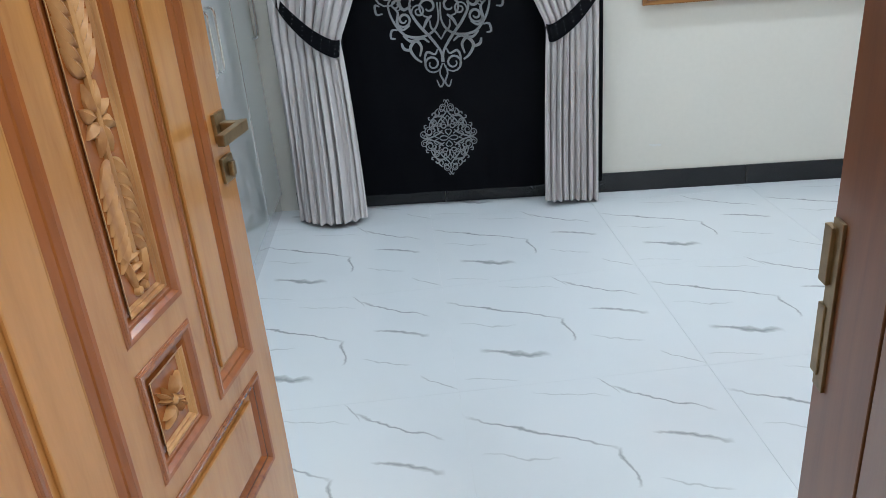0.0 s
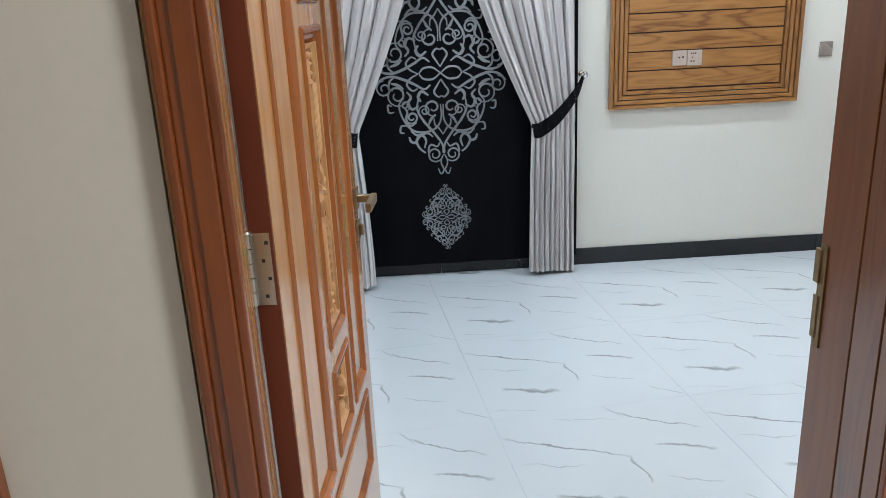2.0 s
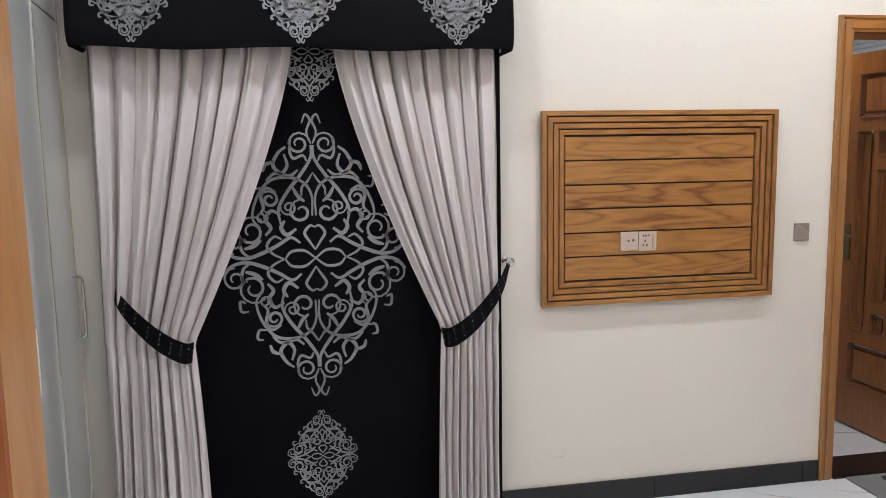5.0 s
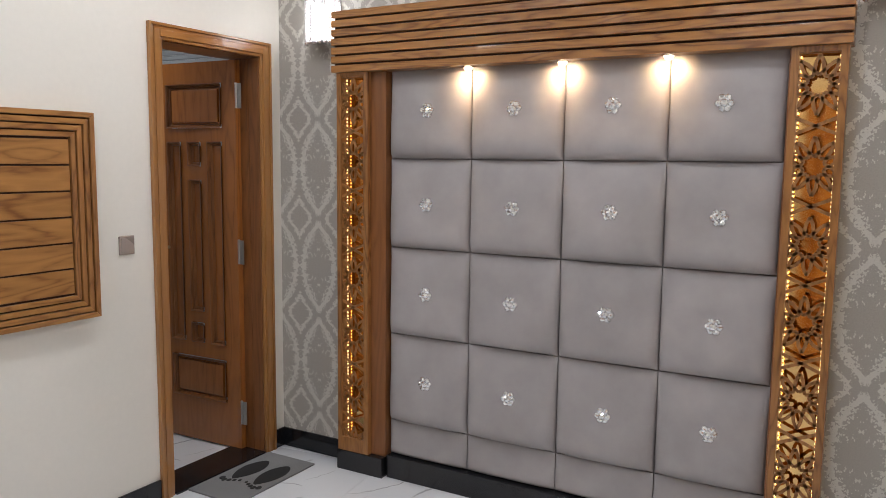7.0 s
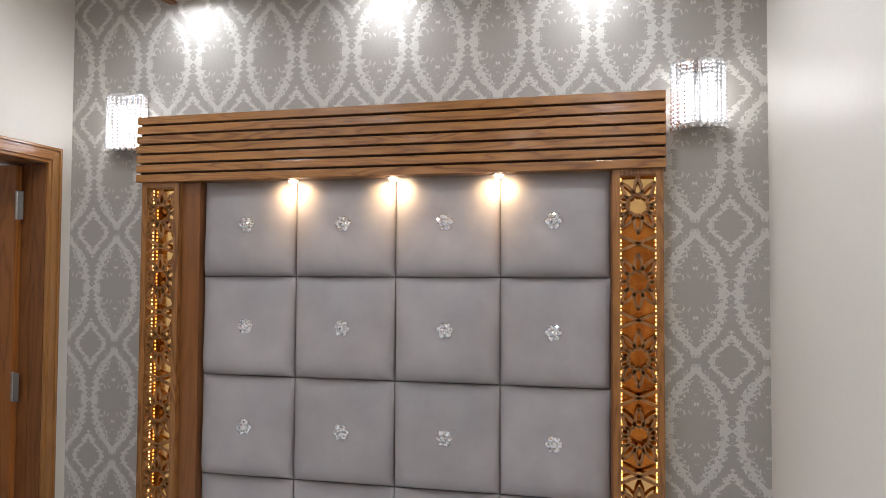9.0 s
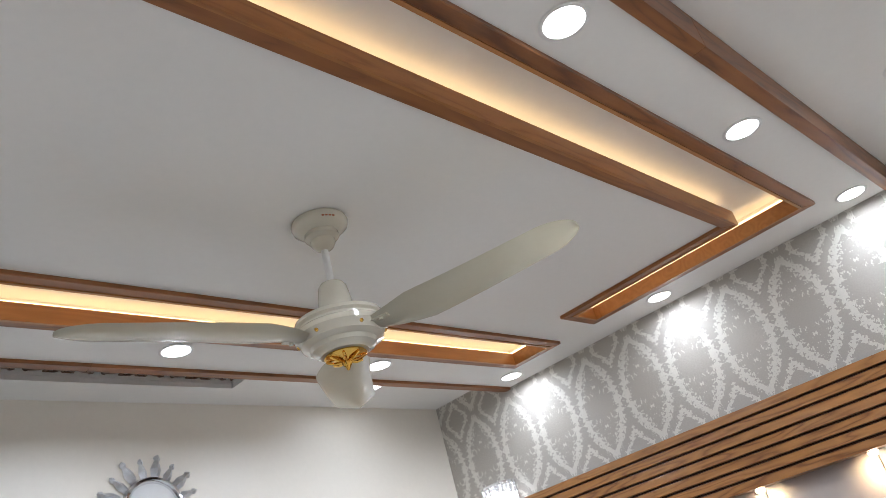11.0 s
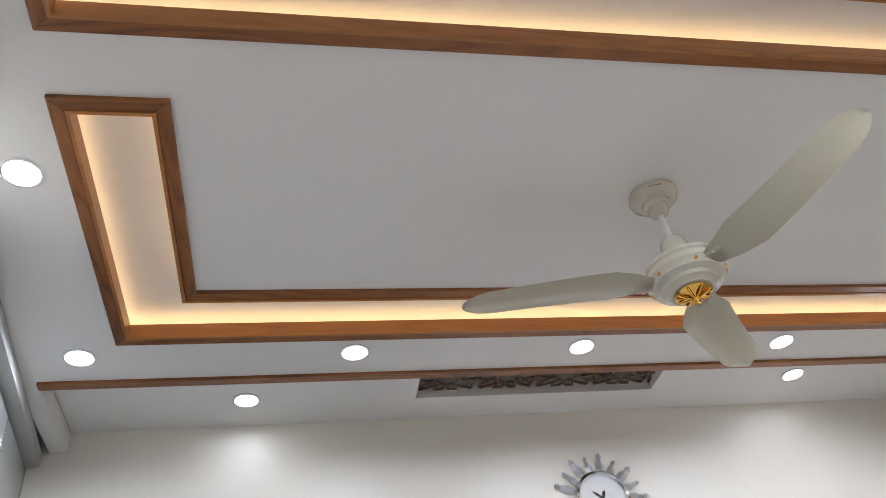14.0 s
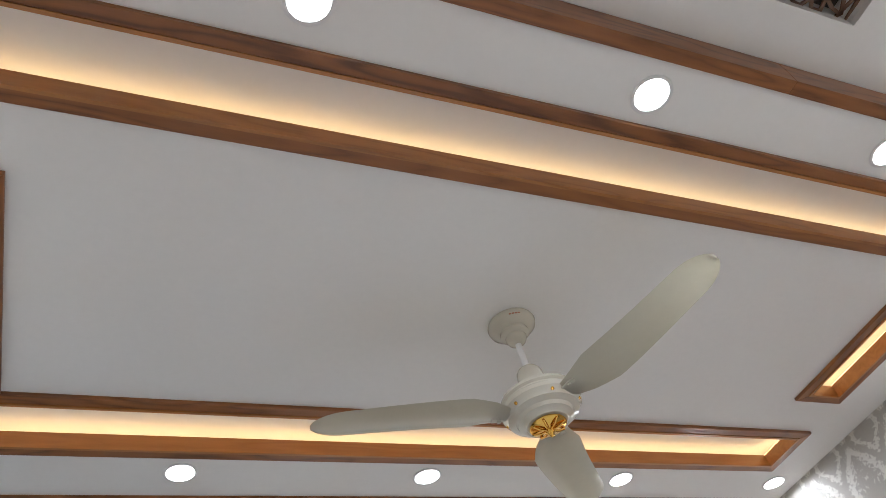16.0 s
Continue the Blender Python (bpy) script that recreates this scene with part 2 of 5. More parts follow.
DOOR_DARK = wood("dark_brown_door_timber", (0.34, 0.122, 0.026), (0.19, 0.062, 0.014), "z", 0.2, 0.5, 0.8, 0.55)
MOULD = wood("stained_door_moulding", (0.30, 0.092, 0.018), (0.15, 0.038, 0.008), "z", 0.26, 0.4, 0.8, 0.5)
# lit copy of the trim wood: the recess glow is in the colour
TRIM_INNER = wood("trim_edge_lit_tone", (0.42, 0.175, 0.045), (0.25, 0.085, 0.02), "x", 0.35, 0.2, 1.0, 0.5)
BROWN_X = wood("brown_stained_timber_rail", (0.23, 0.085, 0.026), (0.11, 0.037, 0.012), "y", 0.3, 0.4)
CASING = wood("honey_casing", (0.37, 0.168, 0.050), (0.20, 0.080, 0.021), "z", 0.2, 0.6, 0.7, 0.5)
CASING_X = wood("honey_casing_head", (0.38, 0.155, 0.034), (0.18, 0.064, 0.014), "x", 0.25, 0.5)
GROOVE = plain("dark_groove", (0.055, 0.018, 0.008), 0.7)
PAPER = wallpaper()
TILE = marble()
GROUT = plain("pale_grout", (0.70, 0.71, 0.72), 0.7)
GRANITE = plain("black_granite", (0.012, 0.012, 0.014), 0.12, grain=0.5, scale=300, relief=0.0)
BLACK = plain("black_velvet_cloth", (0.007, 0.007, 0.010), 0.85, grain=0.3, scale=400, spec=0.2)
SILVER = plain("silver_embroidery", (0.30, 0.31, 0.33), 0.35, 0.35, 0.8, 420, 0.6)
SATIN = plain("pale_grey_satin", (0.62, 0.575, 0.565), 0.42, grain=0.05, scale=260, relief=0.04)
VELVET = plain("mauve_grey_suede", (0.36, 0.332, 0.325), 0.5, grain=0.16, scale=7, relief=0.03)
CHROME = plain("chrome", (0.75, 0.75, 0.76), 0.12, 1.0, 0.03, relief=0.0)
STEEL = plain("brushed_steel", (0.50, 0.48, 0.44), 0.32, 1.0, 0.15, 120)
BRASS = plain("antique_brass", (0.30, 0.22, 0.12), 0.35, 1.0, 0.3, 60)
GOLD = plain("polished_gold", (0.80, 0.48, 0.10), 0.15, 1.0, 0.05, relief=0.0)
GOLD_MIRROR = plain("gold_mirror_acrylic", (0.95, 0.64, 0.26), 0.06, 1.0, 0.05, relief=0.0)
ENAMEL = plain("cream_enamel", (0.58, 0.55, 0.45), 0.14, grain=0.03, relief=0.0, coat=0.6)
WHITE = plain("white_plastic", (0.75, 0.74, 0.72), 0.35, grain=0.02, relief=0.0)
TAUPE_PLASTIC = plain("taupe_metallic_plastic", (0.38, 0.31, 0.27), 0.3, 0.3, 0.05)
SOCKET = plain("glossy_beige_plastic", (0.56, 0.44, 0.36), 0.15, grain=0.02, relief=0.0, coat=0.4)
DARK = plain("dark_socket_hole", (0.02, 0.02, 0.02), 0.6)
RUBBER = plain("grey_bristle_mat", (0.20, 0.20, 0.20), 0.9, grain=0.35, scale=350, relief=0.6)
PRINT = plain("black_rubber_print", (0.015, 0.015, 0.015), 0.8, grain=0.3, scale=300, relief=0.3)
FASCIA = plain("grey_fascia_paint", (0.42, 0.42, 0.40), 0.5, grain=0.04)
LACQUER = plain("pale_gloss_lacquer", (0.47, 0.48, 0.47), 0.05, grain=0.02, relief=0.0, coat=0.6)
RIB = plain("grey_ribbed_tile", (0.42, 0.45, 0.48), 0.25, grain=0.06)
BATH_TILE = plain("white_bath_tile", (0.70, 0.71, 0.72), 0.15, grain=0.05)
FRET_OAK = wood("oak_fretwork", (0.34, 0.150, 0.042), (0.19, 0.075, 0.020), "z", 0.4, 0.2)
FRET = plain("dark_fretwork", (0.16, 0.085, 0.05), 0.5, grain=0.2)
VOID = plain("dark_duct", (0.02, 0.016, 0.013), 0.9)
GLOW = emitter("downlight_lens", (1.0, 0.98, 0.94), 14.0)
LED = emitter("warm_led_strip", (1.0, 0.70, 0.35), 4.0)
BEAD = emitter("warm_led_bead", (1.0, 0.66, 0.25), 2.4)
BULB = emitter("warm_bulb", (1.0, 0.78, 0.5), 30.0)
SCONCE_GLOW = emitter("sconce_tube", (1.0, 0.98, 0.95), 9.0)
CRYSTAL = plain("cut_crystal", (0.88, 0.89, 0.90), 0.05, 0.8, 0.05, relief=0.0)
RAY = plain("silver_cast_metal", (0.62, 0.62, 0.63), 0.30, 0.85, 0.2, 60)
DIAL = plain("pale_clock_dial", (0.70, 0.71, 0.71), 0.3, grain=0.05)
STICKER = plain("printed_sticker", (0.35, 0.10, 0.03), 0.5)


# ---- mesh helpers ----
def box(bm, x0, x1, y0, y1, z0, z1, edge=0.0):
    v = [bm.verts.new(p) for p in ((x0, y0, z0), (x1, y0, z0), (x1, y1, z0), (x0, y1, z0), (x0, y0, z1), (x1, y0, z1), (x1, y1, z1), (x0, y1, z1))]
    faces = [bm.faces.new([v[i] for i in q]) for q in ((3, 2, 1, 0), (4, 5, 6, 7), (0, 1, 5, 4), (1, 2, 6, 5), (2, 3, 7, 6), (3, 0, 4, 7))]
    if edge:
        bmesh.ops.bevel(bm, geom=list({e for f in faces for e in f.edges}), offset=edge, segments=2, profile=0.6, affect="EDGES")
    return v


def box_bm(*args):
    bm = bmesh.new()
    box(bm, *args)
    return bm


def lathe(bm, profile, steps=32, centre=(0, 0, 0), turn=None, caps=True):
    """A turned shape: rows of radius and height about z."""
    rings = []
    m = turn or Matrix.Identity(3)
    for r, z in profile:
        rings.append([bm.verts.new(Vector(centre) + m @ Vector((r * math.cos(2 * math.pi * i / steps), r * math.sin(2 * math.pi * i / steps), z))) for i in range(steps)])
    for a, b in zip(rings, rings[1:]):
        for i in range(steps):
            j = (i + 1) % steps
            bm.faces.new((a[i], a[j], b[j], b[i]))
    for ring, flip in ((rings[0], True), (rings[-1], False)):
        if caps and profile[0 if flip else -1][0] > 1e-5:
            bm.faces.new(list(reversed(ring)) if flip else ring)
    return bm


def prism(bm, outline, place, depth):
    """A flat outline of (a, b) pushed back: place(a, b, d) gives the point."""
    front = [bm.verts.new(place(a, b, 0)) for a, b in outline]
    back = [bm.verts.new(place(a, b, depth)) for a, b in outline]
    bm.faces.new(front)
    bm.faces.new(list(reversed(back)))
    for i in range(len(outline)):
        j = (i + 1) % len(outline)
        bm.faces.new((front[j], front[i], back[i], back[j]))


def tube(bm, pts, radius, sides=8, taper=None):
    """A round rod along points."""
    pts = [Vector(p) for p in pts]
    rings = []
    for i, p in enumerate(pts):
        way = (pts[min(i + 1, len(pts) - 1)] - pts[max(i - 1, 0)]).normalized()
        side = way.orthogonal().normalized() if i == 0 else (side - way * side.dot(way)).normalized()
        up = way.cross(side)
        r = radius * (taper(i / (len(pts) - 1)) if taper else 1)
        rings.append([bm.verts.new(p + r * (math.cos(2 * math.pi * k / sides) * side + math.sin(2 * math.pi * k / sides) * up)) for k in range(sides)])
    for a, b in zip(rings, rings[1:]):
        for k in range(sides):
            j = (k + 1) % sides
            bm.faces.new((a[k], a[j], b[j], b[k]))
    bm.faces.new(list(reversed(rings[0])))
    bm.faces.new(rings[-1])


def smooth_line(pts, n=8):
    """A Catmull-Rom line through points."""
    pts = [Vector(p) for p in pts]
    pts = [2 * pts[0] - pts[1], *pts, 2 * pts[-1] - pts[-2]]
    out = []
    for a, b, c, d in zip(pts, pts[1:], pts[2:], pts[3:]):
        for k in range(n):
            s = k / n
            out.append(0.5 * (2 * b + (c - a) * s + (2 * a - 5 * b + 4 * c - d) * s * s + (3 * b - a - 3 * c + d) * s ** 3))
    return out + [pts[-2]]


def mesh_ob(name, bm, material, smooth=False):
    bmesh.ops.recalc_face_normals(bm, faces=bm.faces)
    me = bpy.data.meshes.new(name)
    bm.to_mesh(me)
    bm.free()
    me.materials.append(material)
    if smooth:
        me.shade_smooth()
        me.set_sharp_from_angle(angle=radians(40))
    return new(name, me)


def thing(name, base, label, category, group="", kind=""):
    ob = new(name)
    ob.empty_display_size = 0.05
    ob.matrix_world = base if isinstance(base, Matrix) else Matrix.Translation(base)
    return tagged(ob, label, category, group, kind)


def part(name, bm, material, parent, label="", smooth=False, local=False, kind=""):
    ob = mesh_ob(name, bm, material, smooth)
    ob.parent = parent
    if not local:
        w = parent.matrix_basis
        p = parent
        while p.parent:
            w = p.parent.matrix_basis @ p.matrix_parent_inverse @ w if p.parent else w
            p = p.parent
        ob.matrix_parent_inverse = w.inverted()
    return tagged(ob, label, kind=kind)


def structure(name, bm, material, label="", category="", smooth=False):
    return tagged(mesh_ob(name, bm, material, smooth), label, category, kind="structure")


def share(ob, name, parent, shift):
    """Another piece on the same mesh, moved by shift."""
    o = new(name, ob.data)
    o.parent = parent
    o.matrix_parent_inverse = ob.matrix_parent_inverse
    o.matrix_basis = Matrix.Translation(shift) @ ob.matrix_basis
    return o


# ---- the large structure ----
def wall_with_door(name, x0, x1, y0, y1, z1, door, material, label):
    bm = bmesh.new()
    a, b, h = door
    box(bm, x0, a, y0, y1, 0, z1)
    box(bm, b, x1, y0, y1, 0, z1)
    box(bm, a, b, y0, y1, h, z1)
    return structure(name, bm, material, label, "wall")


def slab(xs, ys, z0, z1, hole):
    """A flat sheet on a grid of lines, open where hole(x, y) says so, with closed edges."""
    bm = bmesh.new()
    pts = {}

    def at(i, j, z):
        if (i, j, z) not in pts:
            pts[i, j, z] = bm.verts.new((xs[i], ys[j], z))
        return pts[i, j, z]

    full = {(i, j) for i in range(len(xs) - 1) for j in range(len(ys) - 1) if not hole((xs[i] + xs[i + 1]) / 2, (ys[j] + ys[j + 1]) / 2)}
    for i, j in full:
        bm.faces.new((at(i, j, z0), at(i, j + 1, z0), at(i + 1, j + 1, z0), at(i + 1, j, z0)))
        bm.faces.new((at(i, j, z1), at(i + 1, j, z1), at(i + 1, j + 1, z1), at(i, j + 1, z1)))
        for di, dj, a, b in ((-1, 0, (i, j), (i, j + 1)), (1, 0, (i + 1, j + 1), (i + 1, j)), (0, -1, (i + 1, j), (i, j)), (0, 1, (i, j + 1), (i + 1, j + 1))):
            if (i + di, j + dj) not in full:
                bm.faces.new((at(*a, z0), at(*a, z1), at(*b, z1), at(*b, z0)))
    return bm


def offset(poly, d):
    """A right-angled outline (counter-clockwise) moved outward by d."""
    out = []
    for i, p in enumerate(poly):
        a, c = Vector(poly[i - 1]), Vector(poly[(i + 1) % len(poly)])
        p = Vector(p)
        n1, n2 = (p - a).normalized(), (c - p).normalized()
        out.append(tuple(p + d * (Vector((n1.y, -n1.x)) + Vector((n2.y, -n2.x)))))
    return out


wall_with_door("wall_north", -1.3, 3.7, NORTH, NORTH + 0.2, 3.0, (2.60, 3.28, 2.09), PAINT, "cream painted bedroom wall with small scuffs")
structure("wall_east", box_bm(EAST, EAST + 0.2, SOUTH - 0.15, NORTH, 0, 3.0), PAPER, "taupe and silver embossed damask wallpaper wall", "wall")
wall_with_door("wall_south", -2.2, 3.7, HALL, SOUTH, 3.0, (-0.260, 0.850, 2.13), PAINT, "cream painted wall round the entrance door")
bm = bmesh.new()
prism(bm, [(-0.288, SOUTH + 0.001), PIER_END, (PIER_END[0] - 0.70, PIER_END[1] - 0.06), (-1.0, SOUTH + 0.001)], lambda a, b, d: (a, b, d), SOFFIT - 0.001)
structure("wall_west_pier", bm, PAINT, "cream painted wall beside the wardrobe", "wall")
structure("wall_west", box_bm(-1.4, -1.25, SOUTH, NORTH, 0, 3.0), PAINT, "cream wall behind the wardrobe", "wall")
structure("ceiling_slab", box_bm(-2.2, 3.7, -1.6, 7.2, 3.02, 3.1), CEIL, "white concrete ceiling", "ceiling")

# the hall outside the entrance
bm = bmesh.new()
box(bm, -2.2, -0.260, HALL - 0.012, HALL - 0.002, 0, 2.8)
box(bm, 0.850, 2.2, HALL - 0.012, HALL - 0.002, 0, 2.8)
box(bm, -0.260, 0.850, HALL - 0.012, HALL - 0.002, 2.13, 2.8)
structure("hall_wall_north", bm, HALL_PAINT, "beige painted hall wall", "wall")
structure("hall_wall_south", box_bm(-2.2, 2.2, -1.6, -1.5, 0, 2.8), HALL_PAINT, "beige painted hall wall", "wall")
structure("hall_wall_west", box_bm(-2.2, -2.1, -1.5, HALL - 0.012, 0, 2.8), HALL_PAINT, "beige painted hall wall", "wall")
structure("hall_wall_east", box_bm(2.1, 2.2, -1.5, HALL - 0.012, 0, 2.8), HALL_PAINT, "beige painted hall wall", "wall")
structure("hall_ceiling", box_bm(-2.2, 2.2, -1.6, HALL, 2.8, 2.85), CEIL, "white hall ceiling", "ceiling")

# the bathroom behind the far door
structure("bath_wall_west", box_bm(2.0, 2.1, NORTH + 0.2, 7.0, 0, 2.5), BATH_TILE, "white tiled bathroom wall", "wall")
structure("bath_wall_east", box_bm(3.55, 3.65, NORTH + 0.2, 7.0, 0, 2.5), BATH_TILE, "white tiled bathroom wall", "wall")
structure("bath_wall_north", box_bm(2.0, 3.65, 7.0, 7.1, 0, 2.5), BATH_TILE, "white tiled bathroom wall", "wall")
structure("bath_ceiling", box_bm(2.0, 3.65, NORTH + 0.2, 7.1, 2.40, 2.45), CEIL, "white bathroom ceiling", "ceiling")

def ribbed_cladding(z0, z1, step=0.030):
    bm = bmesh.new()
    z = z0
    while z < z1:
        prism(bm, [(0.0, z), (0.006, z + 0.004), (0.008, z + step * 0.45), (0.006, z + step - 0.006), (0.0, z + step - 0.002)], lambda a, b, d: (3.5495 - a, 5.21 + d, b), 1.78)
        z += step
    return bm


structure("bath_ribbed_tiles", ribbed_cladding(0.24, 0.84), RIB, "grey horizontally ribbed bathroom tiles", "wall tiles")
structure("bath_ribbed_tiles_upper", ribbed_cladding(1.38, 2.36), RIB, "grey horizontally ribbed bathroom tiles", "wall tiles")
decor = thing("border_panel", (3.545, 6.05, 0.86), "dark glazed border panel with a pale leaf print", "wall panel")
part("panel_board", box_bm(3.536, 3.5495, 5.62, 6.40, 0.86, 1.36, 0.003), DARK, decor)
bm = bmesh.new()
rng = random.Random(12)
for k in range(120):
    y, z, a, r = rng.uniform(5.70, 6.32), rng.uniform(0.95, 1.27), rng.uniform(0, 6.28), rng.uniform(0.012, 0.026)
    prism(bm, [(y + r * math.cos(a + w) * f, z + r * math.sin(a + w) * f) for w, f in ((0, 1), (0.9, 0.45), (2.6, 0.4), (3.14, 0.6), (3.7, 0.4), (5.4, 0.45))], lambda p, q, d: (3.5345 - k * 0.00001 + d, p, q), 0.0012)
part("leaf_print", bm, WHITE, decor, "pale leaf print", kind="stuff")

# floor base under the tiles
structure("floor", box_bm(-2.2, 3.7, -1.6, 7.1, -0.1, -0.003), GROUT, "white glazed marble-look tile floor", "floor")

# dropped ceiling with two L-shaped light recesses
LIP = 0.047
L_NORTH = [(-0.188, 3.167), (0.098, 3.167), (0.098, 3.938), (3.162, 3.938), (3.162, 4.225), (-0.188, 4.225)]
L_SOUTH = [(-0.172, 2.718), (3.15, 2.718), (3.15, 3.738), (2.908, 3.738), (2.908, 2.982), (-0.172, 2.982)]
H_NORTH, H_SOUTH = offset(L_NORTH, -LIP), offset(L_SOUTH, -LIP)
C_NORTH, C_SOUTH = offset(L_NORTH, -0.02), offset(L_SOUTH, -0.02)


def in_l(poly, x, y, corner):
    """Inside an L: in its outer box and not in the notch."""
    xs, ys = [p[0] for p in poly], [p[1] for p in poly]
    if not (min(xs) < x < max(xs) and min(ys) < y < max(ys)):
        return False
    cx, cy = poly[corner]
    return not ((x > cx and y < cy) if corner == 2 else (x < cx and y > cy))


xs = sorted({WEST, -0.49, EAST, *[round(p[0], 4) for p in C_NORTH + C_SOUTH]})
ys = sorted({SOUTH, STRIP_S, STRIP_N, NORTH, *[round(p[1], 4) for p in C_NORTH + C_SOUTH]})
structure("ceiling_soffit", slab(xs, ys, SOFFIT, SOFFIT + 0.02,
          lambda x, y: in_l(C_NORTH, x, y, 2) or in_l(C_SOUTH, x, y, 4) or (x > -0.49 and (y > STRIP_N or y < STRIP_S))), CEIL,
          "white dropped ceiling with two L-shaped lit recesses", "ceiling")
VENTS = ((0.93, 2.03, 4.63, 4.82), (0.96, 2.05, 2.16, 2.35))
for (vx0, vx1, vy0, vy1), y0, y1 in ((VENTS[0], STRIP_N + 0.04, NORTH), (VENTS[1], SOUTH, STRIP_S - 0.04)):
    structure("ceiling_border", slab([-0.49, vx0, vx1, EAST], sorted((y0, vy0, vy1, y1)), BORDER, BORDER + 0.02,
              lambda x, y: vx0 < x < vx1 and vy0 < y < vy1), CEIL, "white raised ceiling border with a long vent", "ceiling")
structure("ceiling_step", box_bm(-0.51, -0.492, STRIP_N + 0.04, NORTH, SOFFIT + 0.021, BORDER), CEIL, "white step of the ceiling", "ceiling")

for poly, hole, name in ((L_NORTH, H_NORTH, "north"), (L_SOUTH, H_SOUTH, "south")):
    # the hidden trough over each opening
    out = offset(hole, 0.075)
    bm = bmesh.new()
    low = [bm.verts.new((*p, SOFFIT + 0.021)) for p in out]
    top = [bm.verts.new((*p, SOFFIT + 0.090)) for p in out]
    bm.faces.new(top)
    for i in range(len(out)):
        bm.faces.new((low[i - 1], low[i], top[i], top[i - 1]))
    structure("ceiling_recess_" + name, bm, CEIL, "white light trough above the ceiling", "ceiling")
    trim = thing("ceiling_trim", (*poly[0], SOFFIT), "brown wooden trim framing the lit ceiling recess", "ceiling trim", "ceiling trims")
    strip = thing("led_strip", (*poly[0], SOFFIT + 0.02), "warm light strip lying hidden in the ceiling recess", "light strip", "ceiling light strips")
    far, near, inner = offset(hole, 0.044), offset(hole, 0.032), offset(hole, 0.010)
    for i in range(len(poly)):
        a, b, c, d = poly[i - 1], poly[i], inner[i], inner[i - 1]
        bm = bmesh.new()
        vs = [bm.verts.new((*p, z)) for z in (SOFFIT - 0.014, SOFFIT + 0.038) for p in (a, b, c, d)]
        lifted = []
        for q in ((3, 2, 1, 0), (4, 5, 6, 7), (0, 1, 5, 4), (1, 2, 6, 5), (2, 3, 7, 6), (3, 0, 4, 7)):
            lifted.append(bm.faces.new([vs[k] for k in q]))
        # the outer half only covers the sheet's underside
        for k in (4, 5):
            vs[k].co.z = SOFFIT - 0.0005
        bmesh.ops.bevel(bm, geom=[e for e in bm.edges if all(v.co.z < SOFFIT - 0.01 for v in e.verts)], offset=0.002, segments=1, affect="EDGES")
        part("trim_board", bm, TRIM_X if abs(a[1] - b[1]) < 0.01 else TRIM_Y, trim)
        # the upright edge board round the opening, its warm lighting painted as paler wood
        bm = bmesh.new()
        vs = [bm.verts.new((*p, z)) for z in (SOFFIT - 0.017, SOFFIT + 0.040) for p in (inner[i - 1], inner[i], hole[i], hole[i - 1])]
        for q in ((3, 2, 1, 0), (4, 5, 6, 7), (0, 1, 5, 4), (1, 2, 6, 5), (2, 3, 7, 6), (3, 0, 4, 7)):
            bm.faces.new([vs[k] for k in q])
        part("edge_board", bm, TRIM_INNER, trim, "inner edge with the warm strip light painted into its colour")
        if name == "south" and i == 1:
            continue
        e, f, g, h = near[i - 1], near[i], far[i], far[i - 1]
        bm = bmesh.new()
        vs = [bm.verts.new((*p, z)) for z in (SOFFIT + 0.050, SOFFIT + 0.060) for p in (e, f, g, h)]
        for q in ((3, 2, 1, 0), (4, 5, 6, 7), (0, 1, 5, 4), (1, 2, 6, 5), (2, 3, 7, 6), (3, 0, 4, 7)):
            bm.faces.new([vs[k] for k in q])
        part("led_tape", bm, LED, strip)

for y0, joints in ((STRIP_N, (-0.49, 1.30, 3.398)), (STRIP_S - 0.04, (-0.49, 1.9, 3.398))):
    ob = thing("ceiling_strip", (1.4, y0, SOFFIT - 0.012), "brown wooden strip edging the raised ceiling border", "ceiling trim", "ceiling strips")
    for a, b in zip(joints, joints[1:]):
        part("strip_board", box_bm(a + 0.0008, b, y0, y0 + 0.04, SOFFIT - 0.013, BORDER - 0.001, 0.002), TRIM_X, ob)


